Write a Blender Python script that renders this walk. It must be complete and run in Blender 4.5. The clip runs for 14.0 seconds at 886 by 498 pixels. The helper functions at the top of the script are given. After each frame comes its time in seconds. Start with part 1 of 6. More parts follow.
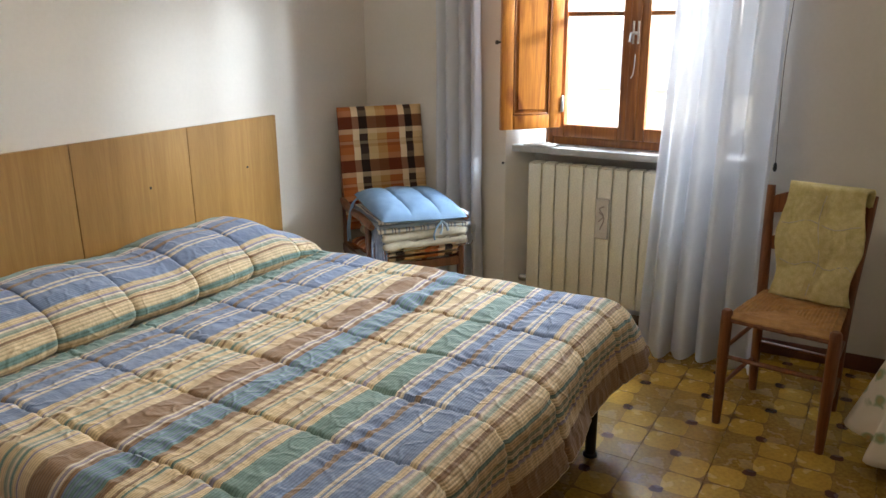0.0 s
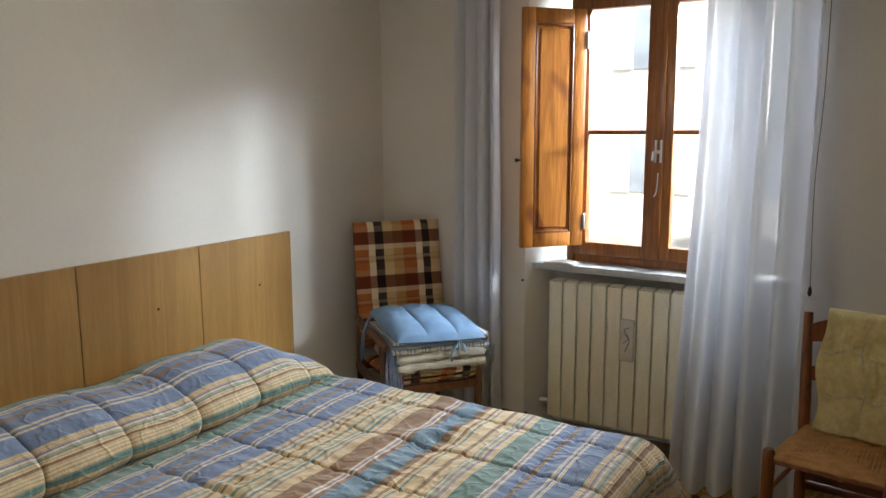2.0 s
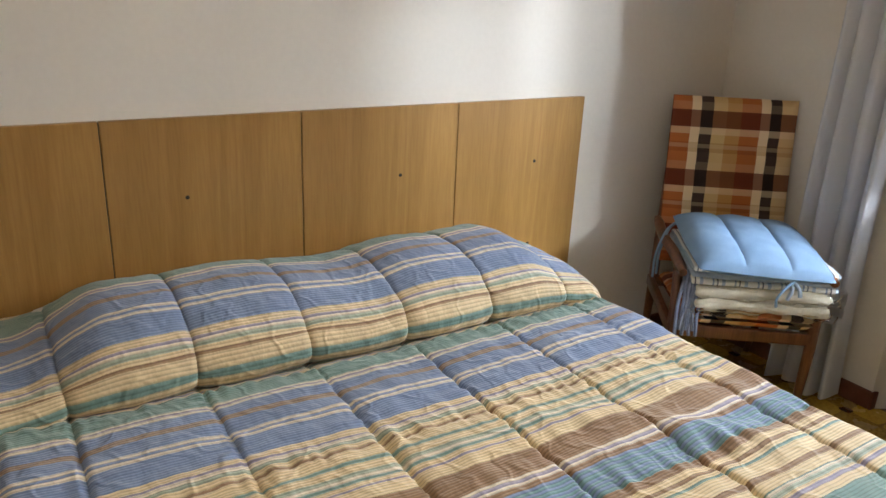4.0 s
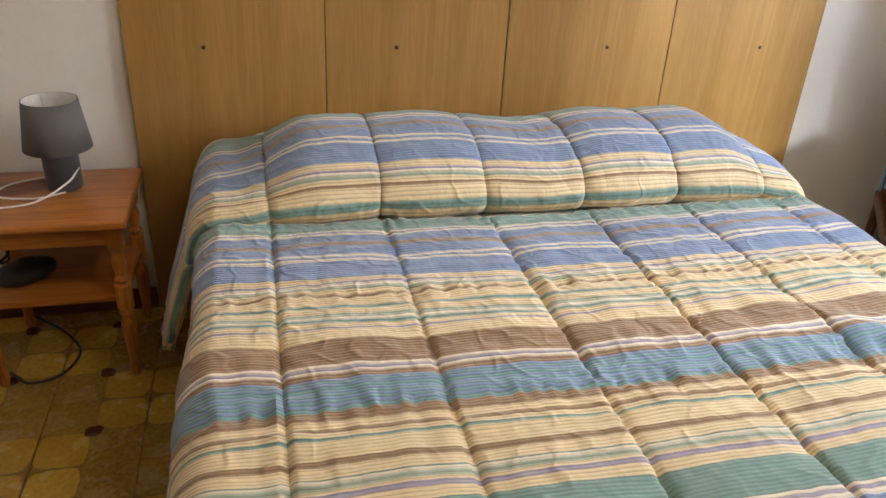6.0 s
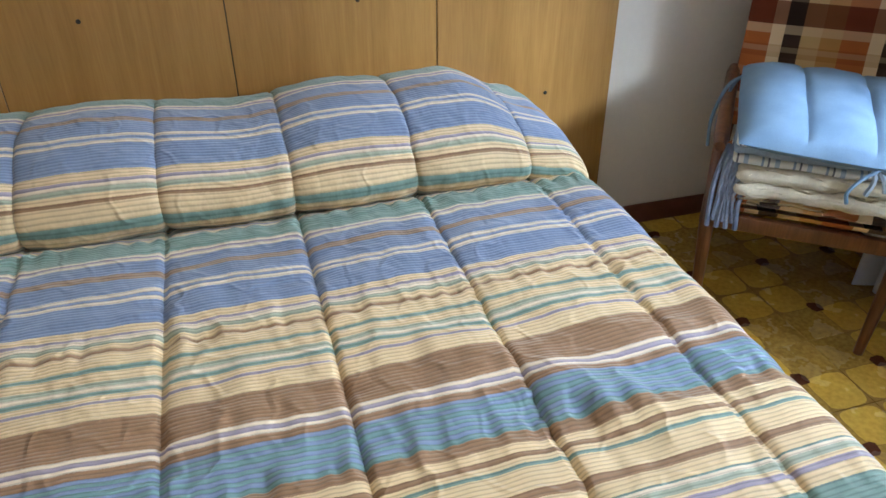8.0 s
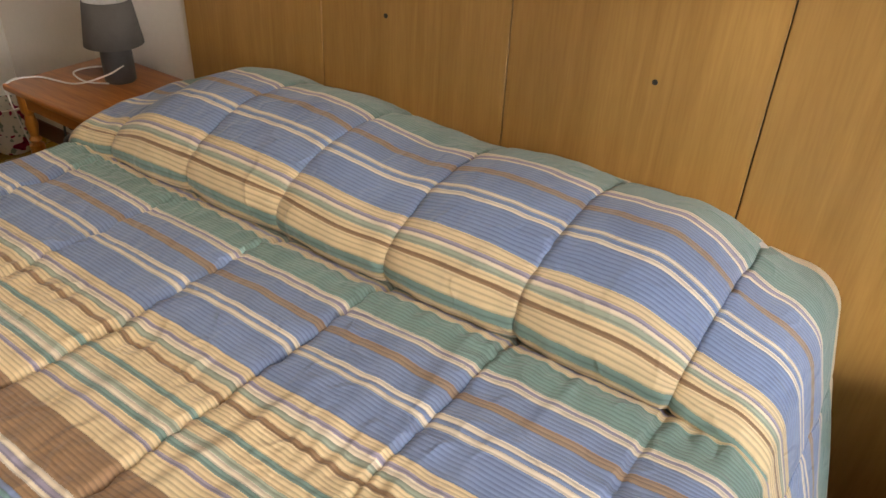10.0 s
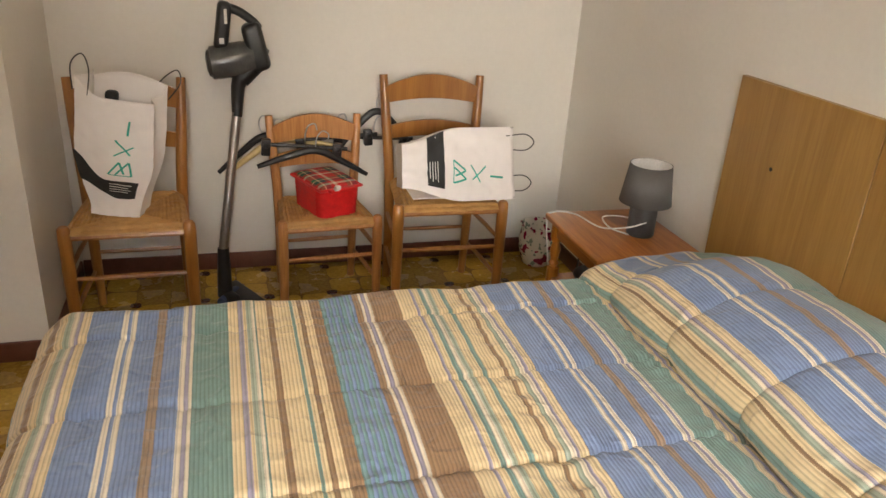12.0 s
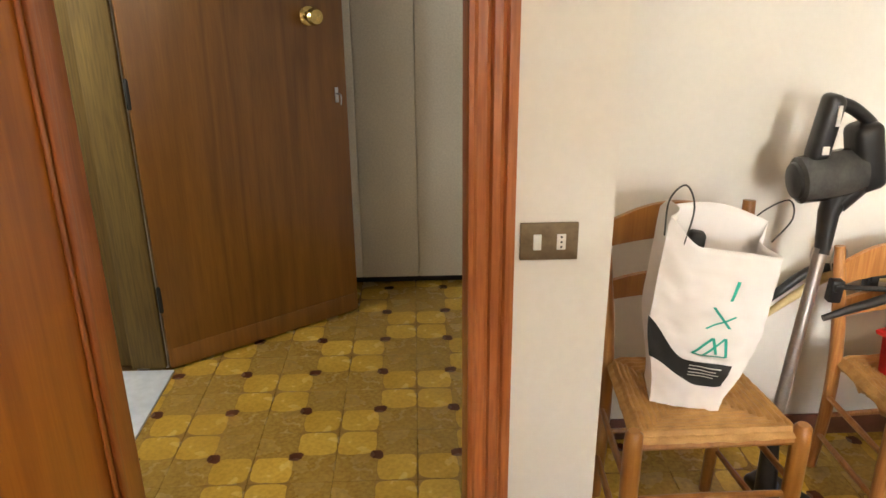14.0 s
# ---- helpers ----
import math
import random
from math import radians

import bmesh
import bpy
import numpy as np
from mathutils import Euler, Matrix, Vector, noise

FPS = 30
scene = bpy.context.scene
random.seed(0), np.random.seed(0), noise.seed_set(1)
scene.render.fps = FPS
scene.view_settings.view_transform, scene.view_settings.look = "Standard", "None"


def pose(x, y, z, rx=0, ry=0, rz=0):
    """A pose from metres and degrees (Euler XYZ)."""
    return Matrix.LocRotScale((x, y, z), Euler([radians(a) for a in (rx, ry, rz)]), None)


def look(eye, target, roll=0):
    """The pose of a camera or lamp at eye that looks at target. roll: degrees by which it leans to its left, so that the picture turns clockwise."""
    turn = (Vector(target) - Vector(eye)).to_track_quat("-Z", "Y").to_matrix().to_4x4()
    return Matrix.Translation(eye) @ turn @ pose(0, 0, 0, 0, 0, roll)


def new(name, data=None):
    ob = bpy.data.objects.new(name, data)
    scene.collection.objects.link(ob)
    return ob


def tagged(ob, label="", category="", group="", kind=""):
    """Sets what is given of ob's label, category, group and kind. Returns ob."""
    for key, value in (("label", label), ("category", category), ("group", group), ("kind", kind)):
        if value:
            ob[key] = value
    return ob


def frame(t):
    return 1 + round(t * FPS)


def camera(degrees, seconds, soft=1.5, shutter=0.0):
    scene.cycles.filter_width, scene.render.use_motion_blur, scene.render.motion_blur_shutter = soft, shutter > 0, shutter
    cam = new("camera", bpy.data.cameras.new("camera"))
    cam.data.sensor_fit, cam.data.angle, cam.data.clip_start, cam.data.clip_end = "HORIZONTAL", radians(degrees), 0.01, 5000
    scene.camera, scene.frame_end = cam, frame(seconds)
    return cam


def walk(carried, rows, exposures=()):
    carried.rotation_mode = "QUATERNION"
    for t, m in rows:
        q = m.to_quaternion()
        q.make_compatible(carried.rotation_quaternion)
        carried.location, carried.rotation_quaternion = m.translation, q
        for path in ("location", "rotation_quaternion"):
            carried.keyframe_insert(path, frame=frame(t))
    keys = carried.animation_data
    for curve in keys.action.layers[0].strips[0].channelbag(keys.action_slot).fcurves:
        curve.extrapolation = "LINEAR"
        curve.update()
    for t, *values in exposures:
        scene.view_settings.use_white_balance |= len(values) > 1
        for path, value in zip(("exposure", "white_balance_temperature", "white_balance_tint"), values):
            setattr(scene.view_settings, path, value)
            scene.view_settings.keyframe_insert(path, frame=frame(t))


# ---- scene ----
cam = camera(60.8, 14.0)
PATH = [
    (0, (-1.716, -2.645, 1.505), (-0.064, -1.669, 0.94), -0.4),
    (0.5, (-1.697, -2.606, 1.547), (-0.007, -1.643, 1.082), -0.5),
    (1, (-1.691, -2.607, 1.612), (0.016, -1.633, 1.237), -0.6),
    (1.5, (-1.685, -2.605, 1.64), (0.026, -1.614, 1.342), -0.3),
    (2, (-1.591, -2.552, 1.582), (0.09, -1.516, 1.267), -0.2),
    (2.5, (-1.354, -2.441, 1.525), (0.172, -1.233, 1.066), 0.6),
    (3, (-1.185, -2.366, 1.505), (0.205, -1.037, 0.954), 1.5),
    (3.5, (-1.0, -2.214, 1.503), (0.256, -0.783, 0.89), 2.6),
    (4, (-0.837, -2.144, 1.48), (0.175, -0.555, 0.808), 2.6),
    (4.2, (-0.755, -2.148, 1.46), (0.155, -0.511, 0.758), 3.0),
    (6.3, (-0.764, -2.289, 1.379), (-0.339, -0.579, 0.433), 2.8),
    (6.5, (-0.78, -2.283, 1.375), (-0.358, -0.581, 0.413), 2.2),
    (7, (-0.66, -2.199, 1.355), (-0.204, -0.528, 0.355), 0.9),
    (7.5, (-0.343, -2.097, 1.365), (0.177, -0.469, 0.325), -0.3),
    (7.7, (-0.2, -2.064, 1.382), (0.361, -0.46, 0.327), -0.4),
    (8.75, (0.36, -1.9, 1.4), (0.33, -0.3, 0.27), 0.3),
    (9.8, (0.829, -1.486, 1.427), (0.152, 0.005, 0.278), 1.2),
    (10, (0.822, -1.451, 1.375), (-0.114, -0.046, 0.303), 2.8),
    (10.2, (0.831, -1.416, 1.395), (-0.331, -0.21, 0.301), 2.8),
    (10.5, (0.896, -1.38, 1.401), (-0.48, -0.445, 0.291), 4.1),
    (11, (0.96, -1.325, 1.421), (-0.558, -0.556, 0.37), 3.4),
    (11.5, (0.943, -1.298, 1.477), (-0.682, -0.543, 0.587), 3.6),
    (11.8, (0.886, -1.355, 1.499), (-0.817, -0.741, 0.649), 3.1),
    (12, (0.833, -1.493, 1.462), (-0.922, -0.96, 0.663), 3.7),
    (12.5, (0.629, -1.798, 1.441), (-1.209, -1.575, 0.684), 2.3),
    (13, (0.378, -2.083, 1.444), (-1.47, -2.068, 0.68), 1.3),
    (13.5, (0.067, -2.3, 1.461), (-1.786, -2.31, 0.709), 0.2),
    (14, (-0.26, -2.499, 1.475), (-2.122, -2.435, 0.748), -0.5),
]

EXPOSURES = [(0, 1.85, 6150, 8), (1.5, 1.35, 6150, 7), (2.5, 1.4, 6100, 7), (4.2, 1.75, 6300, 10), (6.5, 2.15, 6300, 12), (7, 2.15, 6200, 11), (7.6, 1.88, 5680, 7), (10, 1.6, 7200, 15), (10.5, 1.65, 7900, 17), (11, 1.65, 7600, 15), (11.5, 1.7, 7400, 13), (12, 2.05, 6900, 11), (12.5, 2.5, 6500, 9), (14, 3.15, 6600, 7)]
walk(cam, [(t, look(eye, target, roll)) for t, eye, target, roll in PATH], EXPOSURES)

# ---- light ----
world = bpy.data.worlds.new("sky")
scene.world = world
world.use_nodes = True
wn = world.node_tree
sky = wn.nodes.new("ShaderNodeTexSky")
sky.sky_type, sky.sun_disc = "NISHITA", False
sky.sun_elevation, sky.sun_rotation = radians(45), radians(246)
wn.nodes["Background"].inputs[1].default_value = 0.15
wn.links.new(sky.outputs[0], wn.nodes["Background"].inputs[0])
sun = new("sun", bpy.data.lights.new("sun", "SUN"))
sun.data.energy, sun.data.angle, sun.data.color = 5.0, radians(0.6), (1, 0.95, 0.87)
sun.matrix_basis = look((0, 0, 10), (9, 4, 0))
day = new("window_daylight", bpy.data.lights.new("window_daylight", "AREA"))
day.data.shape, day.data.size, day.data.size_y = "RECTANGLE", 1.5, 1.2
day.data.energy, day.data.color = 80, (0.86, 0.93, 1.0)
day.matrix_basis = look((3.0, -1.7, 2.95), (1.2, -0.9, 0.95))

side = new("street_daylight", bpy.data.lights.new("street_daylight", "AREA"))
side.data.shape, side.data.size, side.data.size_y = "RECTANGLE", 1.7, 0.8
side.data.energy, side.data.color = 430, (0.86, 0.93, 1.0)
side.matrix_basis = look((4.6, -5.6, 3.35), (1.95, -1.43, 1.6))
front = new("facade_daylight", bpy.data.lights.new("facade_daylight", "AREA"))
front.data.shape, front.data.size, front.data.size_y = "RECTANGLE", 2.6, 1.6
front.data.energy, front.data.color = 175, (1.0, 0.96, 0.9)
front.matrix_basis = look((7.5, -2.7, 2.3), (2.0, -1.5, 1.6))
glow = new("chandelier_light", bpy.data.lights.new("chandelier_light", "POINT"))
glow.data.energy, glow.data.color, glow.data.shadow_soft_size = 5.6, (1, 0.84, 0.64), 0.14
glow.location = (-0.1, -1.45, 2.0)
# Added unseen lamp: stands in for far-room daylight, aimed to brighten the hall wardrobe
far_fill = new("far_room_fill", bpy.data.lights.new("far_room_fill", "AREA"))
far_fill.data.shape, far_fill.data.size, far_fill.data.size_y = "RECTANGLE", 0.5, 0.9
far_fill.data.energy, far_fill.data.color = 4.0, (1.0, 0.98, 0.95)
far_fill.matrix_basis = look((-2.15, -4.4, 1.9), (-3.3, -2.5, 0.5))

# ---- materials ----
def nodes_of(name, rough=0.6, metal=0.0):
    m = bpy.data.materials.new(name)
    m.use_nodes = True
    nt = m.node_tree
    b = nt.nodes["Principled BSDF"]
    b.inputs["Roughness"].default_value, b.inputs["Metallic"].default_value = rough, metal
    return m, nt, b


def noise_node(nt, scale, detail=4.0, stretch=(1, 1, 1), coords="Object"):
    tc, mp, n = nt.nodes.new("ShaderNodeTexCoord"), nt.nodes.new("ShaderNodeMapping"), nt.nodes.new("ShaderNodeTexNoise")
    mp.inputs["Scale"].default_value = stretch
    n.inputs["Scale"].default_value, n.inputs["Detail"].default_value = scale, detail
    nt.links.new(tc.outputs[coords], mp.inputs[0])
    nt.links.new(mp.outputs[0], n.inputs["Vector"])
    return n


def ramp_node(nt, stops, interpolation="LINEAR"):
    r = nt.nodes.new("ShaderNodeValToRGB")
    r.color_ramp.interpolation = interpolation
    while len(r.color_ramp.elements) < len(stops):
        r.color_ramp.elements.new(0.5)
    for e, (p, c) in zip(r.color_ramp.elements, stops):
        e.position, e.color = p, (*c, 1)
    return r


def bump_node(nt, b, source, strength, distance=0.002):
    bp = nt.nodes.new("ShaderNodeBump")
    bp.inputs["Strength"].default_value, bp.inputs["Distance"].default_value = strength, distance
    nt.links.new(source, bp.inputs["Height"])
    nt.links.new(bp.outputs[0], b.inputs["Normal"])
    return bp


def mix_node(nt, a, b, fac, kind="MIX"):
    m = nt.nodes.new("ShaderNodeMix")
    m.data_type, m.blend_type = "RGBA", kind
    for socket, value in ((m.inputs[0], fac), (m.inputs[6], a), (m.inputs[7], b)):
        if isinstance(value, (int, float)):
            socket.default_value = value
        elif isinstance(value, tuple):
            socket.default_value = (*value, 1)
        else:
            nt.links.new(value, socket)
    return m.outputs[2]


def surface(name, dark, light, scale=8, rough=0.6, metal=0.0, bump=0.15, fine=120, stretch=(1, 1, 1), coat=0.0, speckle=0.86):
    """Two tones broken up at two scales, with a fine relief."""
    m, nt, b = nodes_of(name, rough, metal)
    big, small = noise_node(nt, scale, 5, stretch), noise_node(nt, fine, 3, stretch)
    r = ramp_node(nt, [(0.3, dark), (0.7, light)])
    nt.links.new(big.outputs[0], r.inputs[0])
    f = ramp_node(nt, [(0.3, (speckle, speckle, speckle)), (0.7, (1, 1, 1))])
    nt.links.new(small.outputs[0], f.inputs[0])
    nt.links.new(mix_node(nt, r.outputs[0], f.outputs[0], 1.0, "MULTIPLY"), b.inputs["Base Color"])
    rr = nt.nodes.new("ShaderNodeMapRange")
    rr.inputs[3].default_value, rr.inputs[4].default_value = max(rough - 0.1, 0.02), min(rough + 0.12, 1)
    nt.links.new(big.outputs[0], rr.inputs[0])
    nt.links.new(rr.outputs[0], b.inputs["Roughness"])
    b.inputs["Coat Weight"].default_value = coat
    bump_node(nt, b, small.outputs[0], bump)
    return m


def wood(name, dark, light, axis=2, rough=0.4, rings=26, coat=0.2, knots=False, pore=0.32):
    """Long grain along one axis, with broad cathedral figure and fine pores."""
    m, nt, b = nodes_of(name, rough)
    st = [1.0, 1.0, 1.0]
    st[axis] = 0.06
    figure, pores = noise_node(nt, 5, 3, tuple(st)), noise_node(nt, 160, 2, tuple(st))
    mul = nt.nodes.new("ShaderNodeMath")
    mul.operation = "MULTIPLY"
    mul.inputs[1].default_value = rings
    nt.links.new(figure.outputs[0], mul.inputs[0])
    fr = nt.nodes.new("ShaderNodeMath")
    fr.operation = "PINGPONG"
    fr.inputs[1].default_value = 1.0
    nt.links.new(mul.outputs[0], fr.inputs[0])
    mid = tuple((p + q) / 2 for p, q in zip(dark, light))
    r = ramp_node(nt, [(0.0, mid), (0.55, light), (1.0, tuple(d * 0.5 + q * 0.5 for d, q in zip(dark, mid)))])
    nt.links.new(fr.outputs[0], r.inputs[0])
    pr = ramp_node(nt, [(0.35, dark), (0.6, (1, 1, 1))])
    nt.links.new(pores.outputs[0], pr.inputs[0])
    base = mix_node(nt, r.outputs[0], pr.outputs[0], pore, "MULTIPLY")
    if knots:
        kn = noise_node(nt, 7, 0, tuple(0.45 if q == 0.06 else 1.0 for q in st))
        kr = ramp_node(nt, [(0.71, (1, 1, 1)), (0.77, (0.28, 0.14, 0.07))])
        nt.links.new(kn.outputs[0], kr.inputs[0])
        base = mix_node(nt, base, kr.outputs[0], 0.8, "MULTIPLY")
    tone = noise_node(nt, 1.3, 2)
    tr = ramp_node(nt, [(0.3, (0.82, 0.8, 0.78)), (0.7, (1, 1, 1))])
    nt.links.new(tone.outputs[0], tr.inputs[0])
    nt.links.new(mix_node(nt, base, tr.outputs[0], 1.0, "MULTIPLY"), b.inputs["Base Color"])
    b.inputs["Coat Weight"].default_value, b.inputs["Coat Roughness"].default_value = coat, 0.25
    bump_node(nt, b, pores.outputs[0], 0.12, 0.001)
    return m


def stripes(name, position, bands, period, dark=0.8, rib=0.0, rough=0.85):
    """Cloth whose bands follow one of its own coordinates; bands are (start, colour) within the period."""
    m, nt, b = nodes_of(name, rough)
    uv, sep = nt.nodes.new("ShaderNodeUVMap"), nt.nodes.new("ShaderNodeSeparateXYZ")
    nt.links.new(uv.outputs[0], sep.inputs[0])
    wob = noise_node(nt, 900, 1)
    add = nt.nodes.new("ShaderNodeMath")
    add.operation = "MULTIPLY_ADD"
    add.inputs[1].default_value = 0.0035
    nt.links.new(wob.outputs[0], add.inputs[0])
    nt.links.new(sep.outputs[position], add.inputs[2])
    wrap = nt.nodes.new("ShaderNodeMath")
    wrap.operation = "MODULO"
    wrap.inputs[1].default_value = period
    nt.links.new(add.outputs[0], wrap.inputs[0])
    unit = nt.nodes.new("ShaderNodeMath")
    unit.operation = "DIVIDE"
    unit.inputs[1].default_value = period
    nt.links.new(wrap.outputs[0], unit.inputs[0])
    colour = None
    for k in range(0, len(bands), 28):
        piece = bands[k:k + 28]
        r = ramp_node(nt, [(p / period, c) for p, c in piece], "CONSTANT")
        nt.links.new(unit.outputs[0], r.inputs[0])
        if colour is None:
            colour = r.outputs[0]
        else:
            gt = nt.nodes.new("ShaderNodeMath")
            gt.operation = "GREATER_THAN"
            gt.inputs[1].default_value = piece[0][0] / period
            nt.links.new(unit.outputs[0], gt.inputs[0])
            colour = mix_node(nt, colour, r.outputs[0], gt.outputs[0])
    soft = noise_node(nt, 14, 5)
    sr = ramp_node(nt, [(0.3, (dark, dark, dark)), (0.7, (1, 1, 1))])
    nt.links.new(soft.outputs[0], sr.inputs[0])
    colour = mix_node(nt, colour, sr.outputs[0], 1.0, "MULTIPLY")
    height = wob.outputs[0]
    if rib:
        sn, rm = nt.nodes.new("ShaderNodeMath"), nt.nodes.new("ShaderNodeMath")
        rm.operation, sn.operation = "MULTIPLY", "SINE"
        rm.inputs[1].default_value = 6.2832 / rib
        nt.links.new(sep.outputs[position], rm.inputs[0])
        nt.links.new(rm.outputs[0], sn.inputs[0])
        rr = ramp_node(nt, [(0.0, (0.64, 0.64, 0.66)), (0.5, (1, 1, 1))])
        mr = nt.nodes.new("ShaderNodeMapRange")
        mr.inputs[1].default_value, mr.inputs[2].default_value = -1, 1
        nt.links.new(sn.outputs[0], mr.inputs[0])
        nt.links.new(mr.outputs[0], rr.inputs[0])
        colour = mix_node(nt, colour, rr.outputs[0], 0.85, "MULTIPLY")
        height = mr.outputs[0]
    nt.links.new(colour, b.inputs["Base Color"])
    b.inputs["Sheen Weight"].default_value = 0.25
    bp = bump_node(nt, b, height, 0.4, 0.002)
    if rib:
        crumple = noise_node(nt, 15, 3, (1.3, 0.8, 1.0))
        lines = noise_node(nt, 9, 2)
        ridge = ramp_node(nt, [(0.44, (0, 0, 0)), (0.5, (1, 1, 1)), (0.56, (0, 0, 0))], "EASE")
        nt.links.new(lines.outputs[0], ridge.inputs[0])
        both = mix_node(nt, crumple.outputs[0], ridge.outputs[0], 0.22)
        soft_bump = nt.nodes.new("ShaderNodeBump")
        soft_bump.inputs["Strength"].default_value, soft_bump.inputs["Distance"].default_value = 0.42, 0.03
        nt.links.new(both, soft_bump.inputs["Height"])
        nt.links.new(soft_bump.outputs[0], bp.inputs["Normal"])
    return m


def glass(name, tint=(1, 1, 1), rough=0.0):
    m, nt, b = nodes_of(name, rough)
    b.inputs["Transmission Weight"].default_value, b.inputs["IOR"].default_value = 1.0, 1.45
    b.inputs["Base Color"].default_value = (*tint, 1)
    return m


def sheer(name, colour, through_part=0.35):
    m, nt, b = nodes_of(name, 0.9)
    b.inputs["Base Color"].default_value = (*colour, 1)
    tl, tp, mx, my = (nt.nodes.new(k) for k in ("ShaderNodeBsdfTranslucent", "ShaderNodeBsdfTransparent", "ShaderNodeMixShader", "ShaderNodeMixShader"))
    tl.inputs[0].default_value = (*colour, 1)
    weave = noise_node(nt, 260, 2, (1, 1, 0.2))
    mr = nt.nodes.new("ShaderNodeMapRange")
    mr.inputs[3].default_value, mr.inputs[4].default_value = through_part * 0.5, through_part * 1.5
    nt.links.new(weave.outputs[0], mr.inputs[0])
    mx.inputs[0].default_value = 0.26
    nt.links.new(b.outputs[0], mx.inputs[1])
    nt.links.new(tl.outputs[0], mx.inputs[2])
    nt.links.new(mr.outputs[0], my.inputs[0])
    nt.links.new(mx.outputs[0], my.inputs[1])
    nt.links.new(tp.outputs[0], my.inputs[2])
    nt.links.new(my.outputs[0], nt.nodes["Material Output"].inputs[0])
    return m


def tile_material(name):
    """A glazed floor tile: two ochre rounded squares, two pebbly brown ones, and a dark lozenge in the middle."""
    m, nt, b = nodes_of(name, 0.25)
    tc, sep = nt.nodes.new("ShaderNodeTexCoord"), nt.nodes.new("ShaderNodeSeparateXYZ")
    wob = noise_node(nt, 16, 2)
    sub, scl = nt.nodes.new("ShaderNodeVectorMath"), nt.nodes.new("ShaderNodeVectorMath")
    sub.operation, scl.operation = "SUBTRACT", "MULTIPLY_ADD"
    sub.inputs[1].default_value, scl.inputs[1].default_value = (0.5, 0.5, 0.5), (0.022, 0.022, 0.0)
    nt.links.new(wob.outputs[1], sub.inputs[0])
    nt.links.new(sub.outputs[0], scl.inputs[0])
    nt.links.new(tc.outputs["Object"], scl.inputs[2])
    nt.links.new(scl.outputs[0], sep.inputs[0])

    def math_node(op, p, q=0.0):
        n = nt.nodes.new("ShaderNodeMath")
        n.operation = op
        for s_, v_ in zip(n.inputs, (p, q)):
            if isinstance(v_, (int, float)):
                s_.default_value = v_
            else:
                nt.links.new(v_, s_)
        return n.outputs[0]

    x, y = sep.outputs[0], sep.outputs[1]
    ax, ay = math_node("ABSOLUTE", x), math_node("ABSOLUTE", y)
    same = math_node("GREATER_THAN", math_node("MULTIPLY", x, y), 0.0)
    # rounded squares: distance from each quarter's centre, to the fourth power
    cx, cy = math_node("ABSOLUTE", math_node("SUBTRACT", ax, 0.064)), math_node("ABSOLUTE", math_node("SUBTRACT", ay, 0.064))
    four = math_node("ADD", math_node("POWER", cx, 5.0), math_node("POWER", cy, 5.0))
    inside = math_node("LESS_THAN", four, 0.0612 ** 5)
    dot = math_node("LESS_THAN", math_node("ADD", math_node("MULTIPLY", ax, 0.9), ay), 0.031)
    dot = math_node("MULTIPLY", dot, math_node("LESS_THAN", math_node("MAXIMUM", ax, ay), 0.021))
    fine, mottled = noise_node(nt, 70, 4), noise_node(nt, 9, 4)
    oi = nt.nodes.new("ShaderNodeObjectInfo")
    och = ramp_node(nt, [(0.25, (0.44, 0.26, 0.034)), (0.55, (0.58, 0.37, 0.058)), (0.8, (0.65, 0.45, 0.095))])
    mix = math_node("ADD", math_node("MULTIPLY", mottled.outputs[0], 0.8), math_node("MULTIPLY", oi.outputs["Random"], 0.2))
    nt.links.new(mix, och.inputs[0])
    peb = nt.nodes.new("ShaderNodeTexVoronoi")
    peb.inputs["Scale"].default_value = 60
    nt.links.new(tc.outputs["Object"], peb.inputs["Vector"])
    brn = ramp_node(nt, [(0.0, (0.22, 0.125, 0.025)), (0.45, (0.33, 0.2, 0.04)), (0.9, (0.43, 0.28, 0.062))])
    nt.links.new(math_node("ADD", math_node("MULTIPLY", peb.outputs["Distance"], 0.35), math_node("MULTIPLY", fine.outputs[0], 0.7)), brn.inputs[0])
    line = (0.29, 0.17, 0.04)
    yellow = mix_node(nt, line, och.outputs[0], inside)
    colour = mix_node(nt, brn.outputs[0], yellow, same)
    colour = mix_node(nt, colour, (0.085, 0.028, 0.014), dot)
    speck = ramp_node(nt, [(0.35, (0.75, 0.72, 0.68)), (0.6, (1, 1, 1))])
    nt.links.new(fine.outputs[0], speck.inputs[0])
    nt.links.new(mix_node(nt, colour, speck.outputs[0], 0.7, "MULTIPLY"), b.inputs["Base Color"])
    mr = nt.nodes.new("ShaderNodeMapRange")
    mr.inputs[3].default_value, mr.inputs[4].default_value = 0.16, 0.36
    nt.links.new(mottled.outputs[0], mr.inputs[0])
    nt.links.new(mr.outputs[0], b.inputs["Roughness"])
    bump_node(nt, b, fine.outputs[0], 0.12, 0.002)
    return m


